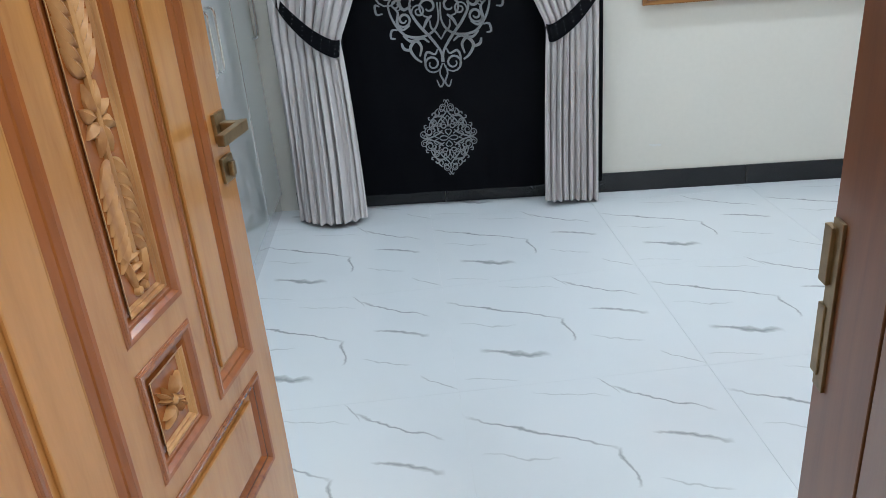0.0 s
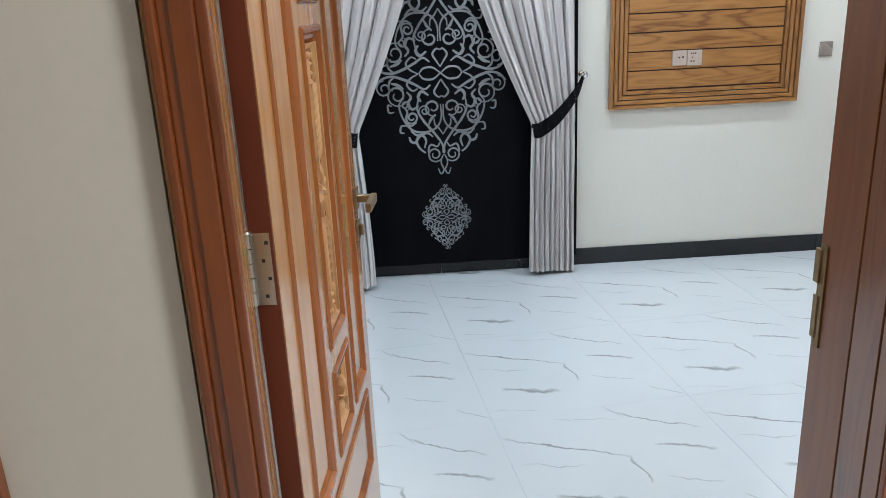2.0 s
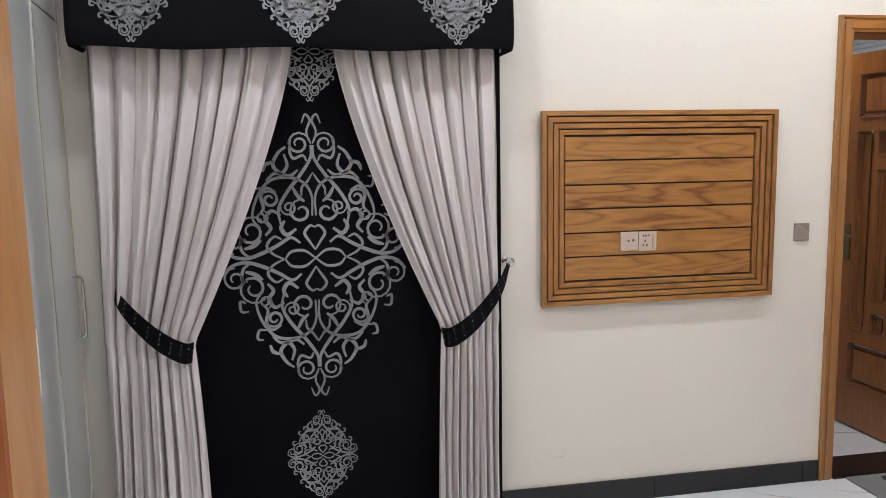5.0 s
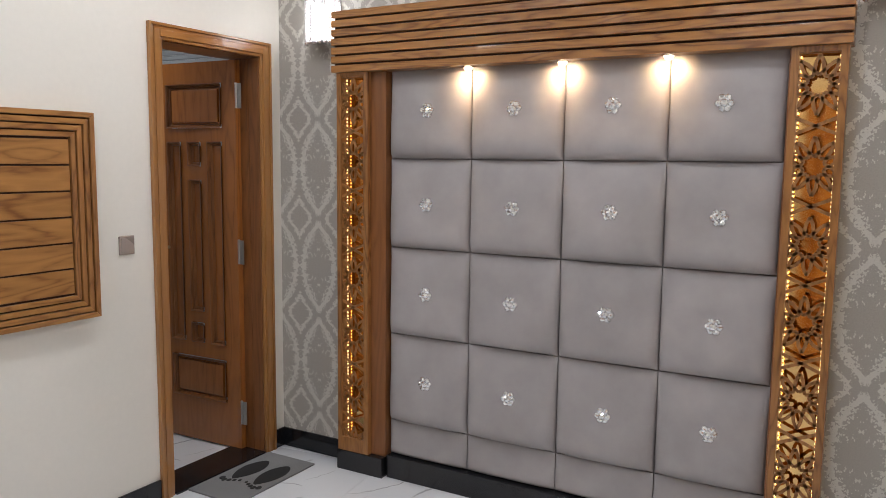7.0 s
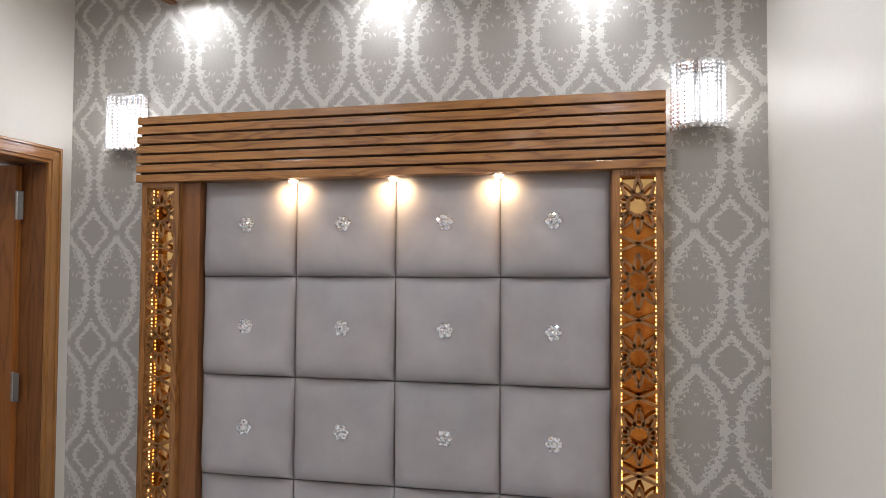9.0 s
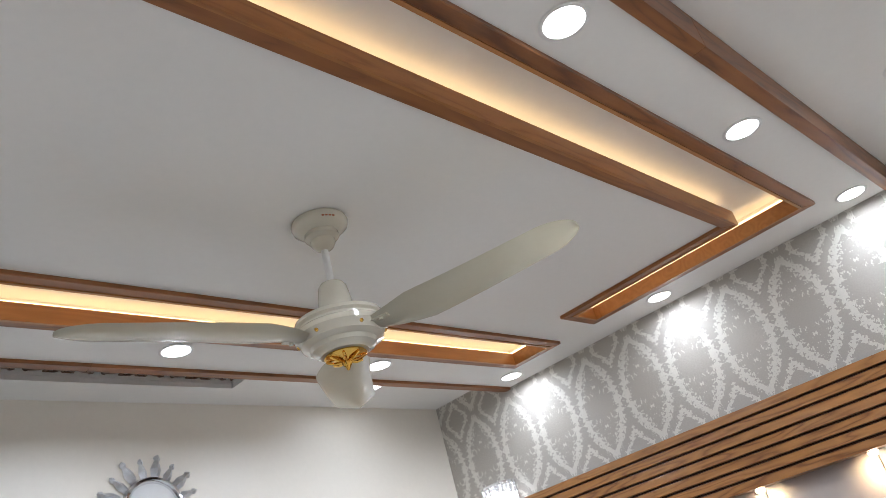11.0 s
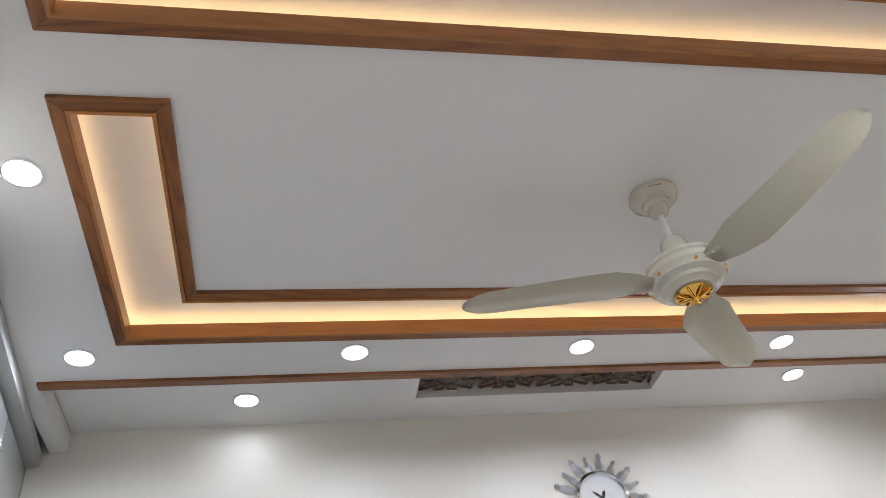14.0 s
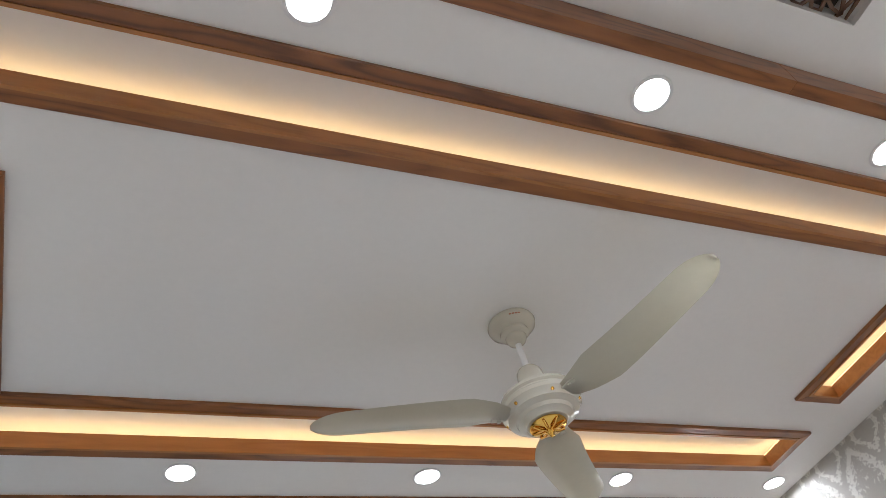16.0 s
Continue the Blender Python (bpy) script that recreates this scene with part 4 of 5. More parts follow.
def bathroom_door():
    w, h, th = 0.59, 2.04, 0.038
    base = pose(3.238, NORTH + 0.118, 0.010, 0, 0, 92.0)
    door = thing("bathroom_door", base, "brown varnished panelled timber door, open into the bathroom", "door")
    # the leaf runs along local x, and its bedroom face looks along +y
    panels = [(0.10, 0.49, 1.70, 1.93), (0.10, 0.20, 0.55, 1.63), (0.25, 0.34, 0.72, 1.43), (0.25, 0.34, 1.50, 1.63), (0.25, 0.34, 0.55, 0.66), (0.39, 0.49, 0.55, 1.63), (0.10, 0.49, 0.24, 0.47)]
    us = sorted({0.004, w, *[p[0] for p in panels], *[p[1] for p in panels]})
    zs = sorted({0.0, h, *[p[2] for p in panels], *[p[3] for p in panels]})
    bm = slab(us, zs, 0.0, 0.036, lambda u, z: any(a < u < b and c < z < d for a, b, c, d in panels))
    for v in bm.verts:
        v.co = Vector((v.co.x, v.co.z, v.co.y))
    part("stile_frame", bm, DOOR_DARK, door, local=True)
    for a, b, c, d in panels:
        bm = bmesh.new()
        frame_ring(bm, a, b, c, d, 0.022, 0.046, 0.018)
        part("panel_moulding", bm, BROWN, door, local=True)
        bm = box_bm(a + 0.022, b - 0.022, 0.004, 0.018, c + 0.022, d - 0.022)
        if b - a > 0.2:
            box(bm, a + 0.032, b - 0.032, 0.0182, 0.032, c + 0.030, d - 0.030, 0.004)
        part("panel", bm, DOOR_DARK, door, local=True)
    for z in (0.20, 1.06, 1.86):
        hinge(door, (0.0, 0.034, z), Matrix.Rotation(radians(0), 4, "Z"))
    bm = box_bm(w - 0.075, w - 0.03, 0.0362, 0.044, 0.93, 1.13, 0.003)
    tube(bm, [(w - 0.052, 0.044, 1.07), (w - 0.052, 0.085, 1.07), (w - 0.07, 0.09, 1.07), (w - 0.15, 0.09, 1.065)], 0.008)
    part("door_handle", bm, BRASS, door, "dark brass lever handle", local=True)


bathroom_door()

# foot mat before the bathroom
mat_thing = thing("door_mat", (2.97, 4.83, 0.0), "grey mat with two black footprints at the bathroom door", "mat")
part("mat_body", box_bm(2.70, 3.25, 4.665, 4.975, 0.0005, 0.010, 0.003), RUBBER, mat_thing)
for cy, s in ((4.745, -1), (4.885, 1)):
    bm = bmesh.new()
    sole = []
    for i in range(28):
        a = 2 * math.pi * i / 28
        x = 0.125 * math.cos(a)
        sole.append((3.02 + x, cy + (0.046 - 0.012 * math.cos(a) * -1 * 0.6 - 0.008 * math.cos(2 * a)) * math.sin(a)))
    prism(bm, sole, lambda a, b, d: (a, b, 0.0125 - d), 0.0023)
    for k in range(5):
        tx, ty, r = 2.862 + 0.012 * abs(k - 1.2), cy + s * (0.047 - 0.024 * k), 0.016 - 0.0018 * k
        prism(bm, [(tx + r * 1.15 * math.cos(2 * math.pi * i / 12), ty + r * 0.8 * math.sin(2 * math.pi * i / 12)) for i in range(12)], lambda a, b, d: (a, b, 0.0125 - d), 0.0023)
    part("footprint", bm, PRINT, mat_thing, "black rubber footprint")


# ---- the curtained window ----
def ribbon(bm, pts, width, place, taper=True):
    """A flat stitched line with rounded swelling, on the plane that place() gives."""
    pts = [Vector(p) for p in pts]
    left, right = [], []
    n = len(pts) - 1
    for i, p in enumerate(pts):
        way = (pts[min(i + 1, n)] - pts[max(i - 1, 0)])
        if way.length < 1e-7:
            way = Vector((1, 0))
        way.normalize()
        w = width * (0.55 + 0.45 * math.sin(math.pi * i / n) if taper else 1)
        s = Vector((-way.y, way.x)) * w / 2
        left.append(bm.verts.new(place(p.x + s.x, p.y + s.y)))
        right.append(bm.verts.new(place(p.x - s.x, p.y - s.y)))
    for i in range(n):
        bm.faces.new((left[i], left[i + 1], right[i + 1], right[i]))


def curl(cx, cy, r, a0, turns, squeeze=1.0):
    n = int(10 * abs(turns)) + 4
    return [(cx + r * (1 - 0.72 * i / n) * math.cos(a0 + 2 * math.pi * turns * i / n), cy + squeeze * r * (1 - 0.72 * i / n) * math.sin(a0 + 2 * math.pi * turns * i / n)) for i in range(n + 1)]


def arabesque(bm, cx, cz, w, h, place, line):
    """A mirrored scrollwork lozenge, half as wide as w and half as high as h."""
    k = w / h
    quarter = [
        (smooth_line([(0.10, 0.94), (0.06, 1.0), (0.01, 0.96), (0.05, 0.89), (0.03, 0.82)], 5), 1.0),
        (curl(0.14, 0.80, 0.13, math.pi, -1.6, k), 1.1),
        (smooth_line([(0.01, 0.79), (0.02, 0.70), (0.14, 0.58), (0.28, 0.47), (0.38, 0.35), (0.36, 0.24)], 7), 1.5),
        (smooth_line([(0.30, 0.73), (0.27, 0.65), (0.34, 0.60), (0.42, 0.66), (0.36, 0.74), (0.28, 0.78)], 5), 1.6),
        (smooth_line([(0.16, 0.62), (0.25, 0.58), (0.40, 0.60), (0.50, 0.55)], 5), 1.5),
        (curl(0.14, 0.33, 0.135, math.pi / 2, -1.15, k), 1.3),
        (smooth_line([(0.02, 0.30), (0.02, 0.44), (0.10, 0.53), (0.26, 0.57), (0.46, 0.55), (0.60, 0.44), (0.66, 0.30), (0.58, 0.22)], 7), 1.3),
        (curl(0.47, 0.42, 0.10, 0.4, 1.4, k), 1.3),
        (smooth_line([(0.36, 0.31), (0.46, 0.34), (0.52, 0.28), (0.47, 0.22), (0.53, 0.17)], 5), 1.7),
        (curl(0.68, 0.20, 0.17, math.pi * 0.75, -1.5, k), 1.2),
        (smooth_line([(0.20, 0.21), (0.30, 0.17), (0.36, 0.22), (0.32, 0.27)], 5), 1.8),
        (smooth_line([(0.0, 0.22), (0.05, 0.23), (0.11, 0.18), (0.06, 0.12), (0.0, 0.06)], 5), 1.2),
        (smooth_line([(0.0, 0.0), (0.12, 0.055), (0.26, 0.05), (0.33, 0.0)], 6), 1.2),
        (smooth_line([(0.16, 0.11), (0.26, 0.15), (0.40, 0.10), (0.56, 0.05), (0.74, 0.015), (0.90, 0.035), (1.0, 0.10)], 6), 1.6),
        (curl(0.87, 0.13, 0.13, -math.pi / 2, 1.4, k), 1.1),
        (smooth_line([(0.56, 0.50), (0.64, 0.50), (0.66, 0.56), (0.60, 0.57)], 4), 1.2),
        (smooth_line([(0.74, 0.36), (0.82, 0.36), (0.83, 0.29), (0.77, 0.30)], 4), 1.2),
        (smooth_line([(0.40, 0.68), (0.50, 0.66), (0.53, 0.61)], 4), 1.6),
        (smooth_line([(0.10, 0.40), (0.17, 0.44), (0.22, 0.50)], 4), 1.6),
        (smooth_line([(0.0, 0.60), (0.06, 0.54), (0.12, 0.50), (0.13, 0.44)], 4), 1.1),
        (smooth_line([(0.58, 0.14), (0.66, 0.10), (0.76, 0.08)], 4), 1.8),
        (curl(0.27, 0.36, 0.09, 0.2, -1.3, k), 1.0),
        (smooth_line([(0.40, 0.47), (0.50, 0.50), (0.56, 0.44), (0.54, 0.36), (0.60, 0.31)], 5), 1.4),
        (curl(0.56, 0.30, 0.075, 2.0, 1.3, k), 1.0),
        (smooth_line([(0.06, 0.68), (0.10, 0.72), (0.20, 0.70), (0.24, 0.76), (0.22, 0.84)], 5), 1.2),
        (smooth_line([(0.70, 0.02), (0.78, 0.06), (0.80, 0.13), (0.74, 0.15)], 5), 1.3),
        (smooth_line([(0.34, 0.0), (0.46, 0.04), (0.52, 0.10), (0.44, 0.16), (0.36, 0.14)], 5), 1.2),
    ]
    for pts, thick in quarter:
        for sx in (-1, 1):
            for sz in (-1, 1):
                ribbon(bm, [(cx + sx * p[0] * w, cz + sz * p[1] * h) for p in pts], line * thick, place)


blind = thing("window_blind", (0.25, 4.93, 0.08), "black fabric panel with silver scroll embroidery", "curtain panel")
bm = bmesh.new()
cols = 60
grid = [[bm.verts.new((-0.50 + 1.516 * i / cols, 4.945 + 0.004 * math.sin(i * 0.55) + 0.002 * math.sin(i * 1.7 + j), 0.075 + (2.05 - 0.075) * j / 6)) for i in range(cols + 1)] for j in range(7)]
for j in range(6):
    for i in range(cols):
        bm.faces.new((grid[j][i], grid[j][i + 1], grid[j + 1][i + 1], grid[j + 1][i]))
bmesh.ops.solidify(bm, geom=bm.faces[:], thickness=0.003)
part("cloth", bm, BLACK, blind, smooth=True)
for cz, w, h, line in ((1.165, 0.355, 0.555, 0.0092), (0.356, 0.14, 0.190, 0.0050), (1.955, 0.14, 0.185, 0.0050)):
    bm = bmesh.new()
    arabesque(bm, 0.263, cz, w, h, lambda a, b: (a, 4.936, b), line)
    part("embroidery", bm, SILVER, blind, "silver scrollwork lozenge")


def pelmet():
    ob = thing("curtain_pelmet", (0.24, 4.88, 1.955), "padded black pelmet with silver motifs above the curtains", "pelmet")
    bm = bmesh.new()
    x0, x1, front, n = -0.553, 1.028, 4.782, 40
    rows = [(1.955, 0.012), (1.945, 0.0), (1.962, -0.004), (2.0, -0.006), (2.15, -0.004), (2.31, 0.0), (2.325, 0.010)]
    loops = []
    for z, inset in rows:
        line = [(x0 + inset, NORTH - 0.003)]
        for k in range(7):
            a = math.pi / 2 * k / 6
            line.append((x0 + inset + 0.03 - 0.03 * math.cos(a), front + inset + 0.03 - 0.03 * math.sin(a)))
        for k in range(1, n):
            x = x0 + 0.04 + (x1 - x0 - 0.08) * k / n
            line.append((x, front + inset + 0.0025 * math.sin(k * 0.9)))
        for k in range(7):
            a = math.pi / 2 * k / 6
            line.append((x1 - inset - 0.03 + 0.03 * math.sin(a), front + inset + 0.03 - 0.03 * math.cos(a)))
        line.append((x1 - inset, NORTH - 0.003))
        loops.append([bm.verts.new((*p, z + 0.006 * math.sin(p[0] * 9))) for p in line])
    for a, b in zip(loops, loops[1:]):
        for i in range(len(a) - 1):
            bm.faces.new((a[i], a[i + 1], b[i + 1], b[i]))
    bm.faces.new(loops[-1])
    bmesh.ops.solidify(bm, geom=bm.faces[:], thickness=0.012)
    part("body", bm, BLACK, ob, smooth=True)
    for x in (-0.34, 0.235, 0.81):
        bm = bmesh.new()
        arabesque(bm, x, 2.15, 0.15, 0.185, lambda a, b: (a, 4.7715, b), 0.0066)
        arabesque(bm, x, 2.15, 0.095, 0.12, lambda a, b: (a, 4.771, b), 0.0058)
        part("motif", bm, SILVER, ob, "silver scrollwork motif")
    return ob


pelmet()


def drape(s):
    """One satin curtain gathered by a tieback; s is -1 for the wardrobe side, 1 for the other."""
    def inner(z):
        top, tie, low = (0.185, -0.205, -0.165) if s < 0 else (0.365, 0.752, 0.728)
        if z > 0.87:
            f = (1.96 - z) / 1.09
            return top + (tie - top) * f ** 1.3
        f = (0.87 - z) / 0.85
        return tie + (low - tie) * math.sin(f * math.pi / 2)
    outer = -0.53 if s < 0 else 0.995
    ob = thing("curtain", ((outer + inner(1.9)) / 2, 4.88, 0.015), "pale grey satin curtain in deep folds, tied back", "curtain", "satin curtains")
    bm = bmesh.new()
    cols, rows, folds = 110, 60, 9.0
    rng = random.Random(3 + s)
    ph = [rng.uniform(-0.5, 0.5) for _ in range(14)]
    grid = []
    for j in range(rows + 1):
        z = 0.018 + (1.96 - 0.018) * j / rows
        near = math.exp(-((z - 0.87) / 0.16) ** 2)
        row = []
        for i in range(cols + 1):
            f = i / cols
            x = inner(z) + (outer - inner(z)) * f
            wave = 2 * math.pi * folds * f + ph[int(f * 12)] * 0.6 + 0.35 * math.sin(2.2 * z + 5 * f)
            width = abs(outer - inner(z))
            depth = 0.030 * (1 - 0.45 * near) * (0.7 + 0.5 * math.sin(5.1 * f + ph[2]) ** 2)
            y = 4.872 - depth * math.sin(wave) - 0.010 * math.sin(2.7 * wave + 2 * z) * (1 - near) - 0.006 * math.sin(7 * z + 9 * f)
            y += 0.025 * f * (1 if z < 0.87 else 0.5)
            if z < 0.87:
                y -= (0.17 if s < 0 else 0.03) * ((0.87 - z) / 0.87) ** 1.4 * math.sin(math.pi * min(1.0, 0.12 + 0.9 * f)) ** 0.7
            x -= s * 0.012 * math.cos(wave) * (width / 0.55)
            if z < 0.05:
                y -= 0.006 * math.sin(13 * f)
            row.append(bm.verts.new((x, min(y, 4.930), z + (0.012 * math.sin(3 * f + 1) if j == 0 else 0))))
        grid.append(row)
    for a, b in zip(grid, grid[1:]):
        for i in range(cols):
            bm.faces.new((a[i], a[i + 1], b[i + 1], b[i]))
    part("cloth", bm, SATIN, ob, smooth=True)
    kx = -0.512 if s < 0 else 1.050
    knob = thing("wall_hook", (kx, NORTH, 1.115), "glass ball curtain hook on a chrome stem", "curtain hook", "curtain hooks")
    bm = bmesh.new()
    lathe(bm, [(0.020, 0.0), (0.020, 0.004), (0.008, 0.008), (0.006, 0.045), (0.012, 0.050)], 16, (kx, NORTH - 0.001, 1.115), Matrix(((1, 0, 0), (0, 0, -1), (0, 1, 0))))
    part("stem", bm, CHROME, knob, smooth=True)
    bm = bmesh.new()
    bmesh.ops.create_icosphere(bm, subdivisions=2, radius=0.021, matrix=Matrix.Translation((kx, NORTH - 0.068, 1.115)))
    part("ball", bm, CRYSTAL, knob, "faceted clear glass ball")
    tie = thing("tieback", (kx, 4.90, 1.0), "black velvet tieback with small sparkling studs", "tieback", "curtain tiebacks")
    ix = inner(0.87)
    dx = kx - ix
    path = smooth_line([(ix - 0.010 * s, 4.885, 0.835), (ix + dx * 0.10, 4.815, 0.845), (ix + dx * 0.4, 4.800, 0.91), (ix + dx * 0.75, 4.835, 1.02), (ix + dx * 0.98, 4.930, 1.108)], 8)
    bm = bmesh.new()
    rows_ = []
    for i, p in enumerate(path):
        f = i / (len(path) - 1)
        w = 0.040 * (1 - f ** 3 * 0.75)
        up = Vector((-0.35 * s * (0.3 + f), 0.0, 1)).normalized()
        rows_.append([bm.verts.new(p + up * w * k) for k in (-1, -0.5, 0, 0.5, 1)])
    for a, b in zip(rows_, rows_[1:]):
        for i in range(4):
            bm.faces.new((a[i], a[i + 1], b[i + 1], b[i]))
    bmesh.ops.solidify(bm, geom=bm.faces[:], thickness=0.005)
    band = part("band", bm, BLACK, tie, smooth=True)
    bm = bmesh.new()
    for i in range(3, len(path) - 3, 3):
        p = path[i]
        for k in (-0.55, 0.05, 0.6):
            q = p + Vector((-0.35 * s * 0.6, 0, 1)).normalized() * 0.033 * (k + (0.25 if i % 2 else 0))
            bmesh.ops.create_icosphere(bm, subdivisions=1, radius=0.0026, matrix=Matrix.Translation(q + Vector((0, -0.006, 0))))
    part("studs", bm, CRYSTAL, band, "tiny glass studs", kind="stuff")


drape(-1)
drape(1)


# ---- the wooden panel, sockets, switch, clock ----
def tv_panel():
    x0, x1, z0, z1 = 1.198, 2.268, 0.910, 1.728
    ob = thing("wall_panel", ((x0 + x1) / 2, NORTH, z0), "oak wall panel of six planks in a stepped frame", "wall panel")
    part("backing", box_bm(x0 + 0.01, x1 - 0.01, NORTH - 0.012, NORTH - 0.001, z0 + 0.01, z1 - 0.01), GROOVE, ob)
    w, gap = 0.0205, 0.0055
    for k, proud in enumerate((0.040, 0.036, 0.032, 0.028)):
        d = k * (w + gap)
        a, b, c, e = x0 + d, x1 - d, z0 + d, z1 - d
        for poly, mt in (([(a, c), (b, c), (b - w, c + w), (a + w, c + w)], OAK_X), ([(b, c), (b, e), (b - w, e - w), (b - w, c + w)], OAK_Z),
                         ([(b, e), (a, e), (a + w, e - w), (b - w, e - w)], OAK_X), ([(a, e), (a, c), (a + w, c + w), (a + w, e - w)], OAK_Z)):
            bm = bmesh.new()
            prism(bm, poly, lambda p, q, d2: (p, NORTH - proud + d2, q), proud - 0.013)
            bmesh.ops.bevel(bm, geom=[ed for ed in bm.edges if all(v.co.y < NORTH - proud + 0.001 for v in ed.verts)], offset=0.0015, segments=1, affect="EDGES")
            part("frame_rail", bm, mt, ob)
    d = 4 * (w + gap)
    a, b, c, e = x0 + d, x1 - d, z0 + d, z1 - d
    n = 6
    for k in range(n):
        zz = c + (e - c) * k / n
        part("plank", box_bm(a, b, NORTH - 0.022, NORTH - 0.0125, zz + 0.0034, zz + (e - c) / n - 0.0034, 0.0015), OAK_X, ob)


tv_panel()


def wall_plate(name, label, x, z, w, h, material, depth_from):
    ob = thing(name, (x, NORTH, z - h / 2), label, "switch plate", "wall plates")
    part("plate", box_bm(x - w / 2, x + w / 2, depth_from - 0.009, depth_from, z - h / 2, z + h / 2, 0.003), material, ob)
    return ob


sw = wall_plate("light_switch", "taupe metallic square switch plate on the cream wall", 2.425, 1.184, 0.074, 0.080, TAUPE_PLASTIC, NORTH - 0.0005)
part("rocker", box_bm(2.395, 2.455, NORTH - 0.0125, NORTH - 0.009, 1.152, 1.216, 0.002), TAUPE_PLASTIC, sw)
s1 = wall_plate("data_socket", "glossy beige square cable socket on the oak panel", 1.588, 1.176, 0.080, 0.082, SOCKET, NORTH - 0.0222)
part("jack", box_bm(1.580, 1.588, NORTH - 0.0322, NORTH - 0.031, 1.174, 1.182), DARK, s1)
part("port", box_bm(1.602, 1.610, NORTH - 0.0322, NORTH - 0.031, 1.175, 1.185), DARK, s1)
s2 = wall_plate("power_socket", "glossy beige power socket with a rocker on the oak panel", 1.672, 1.174, 0.082, 0.084, SOCKET, NORTH - 0.0222)
for x, z in ((1.652, 1.198), (1.664, 1.198), (1.676, 1.198), (1.652, 1.156), (1.668, 1.156), (1.660, 1.176)):
    part("hole", box_bm(x - 0.003, x + 0.003, NORTH - 0.0322, NORTH - 0.031, z - 0.004, z + 0.004), DARK, s2)
part("rocker", box_bm(1.694, 1.708, NORTH - 0.036, NORTH - 0.031, 1.142, 1.206, 0.002), SOCKET, s2)


def clock(cx, cz):
    ob = thing("wall_clock", (cx, NORTH, cz), "silver sunburst wall clock with a pale dial", "clock")
    turn = Matrix(((1, 0, 0), (0, 0, -1), (0, 1, 0)))
    bm = bmesh.new()
    lathe(bm, [(0.098, 0.0), (0.122, 0.0), (0.126, 0.014), (0.120, 0.030), (0.110, 0.034), (0.102, 0.026), (0.100, 0.012)], 48, (cx, NORTH - 0.004, cz), turn, False)
    part("rim", bm, CHROME, ob, smooth=True)
    bm = bmesh.new()
    lathe(bm, [(0.101, 0.0), (0.101, 0.014)], 48, (cx, NORTH - 0.004, cz), turn)
    dial = part("dial", bm, DIAL, ob)
    for length, ang, w in ((0.055, 2.5, 0.006), (0.040, 1.2, 0.008)):
        bm = bmesh.new()
        way = Vector((math.cos(ang), math.sin(ang)))
        side = Vector((-way.y, way.x)) * w
        prism(bm, [tuple(-way * 0.012 + side * 0.4), tuple(-way * 0.012 - side * 0.4), tuple(way * length * 0.6 - side), tuple(way * length), tuple(way * length * 0.6 + side)], lambda a, b, d: (cx + a, NORTH - 0.021 + d, cz + b), 0.002)
        part("clock_hand", bm, DARK, dial)
    count = 18
    for k in range(count):
        a = 2 * math.pi * k / count
        bm = bmesh.new()
        prof = [(0.118, 0.006), (0.135, 0.011), (0.160, 0.013), (0.180, 0.009), (0.192, 0.006), (0.202, 0.009), (0.212, 0.006), (0.217, 0.001)]
        if k % 2:
            prof = [(r * 0.93, w * 0.8) for r, w in prof]
        rib, lf, rt = [], [], []
        for r, w in prof:
            w *= 1.65
            c, s = math.cos(a), math.sin(a)
            rib.append(bm.verts.new((cx + r * c, NORTH - 0.012 - w * 0.9, cz + r * s)))
            lf.append(bm.verts.new((cx + r * c - w * s, NORTH - 0.008, cz + r * s + w * c)))
            rt.append(bm.verts.new((cx + r * c + w * s, NORTH - 0.008, cz + r * s - w * c)))
        for i in range(len(prof) - 1):
            bm.faces.new((lf[i], lf[i + 1], rib[i + 1], rib[i]))
            bm.faces.new((rib[i], rib[i + 1], rt[i + 1], rt[i]))
            bm.faces.new((rt[i], rt[i + 1], lf[i + 1], lf[i]))
        part("ray", bm, RAY, ob)


clock(1.728, 2.452)


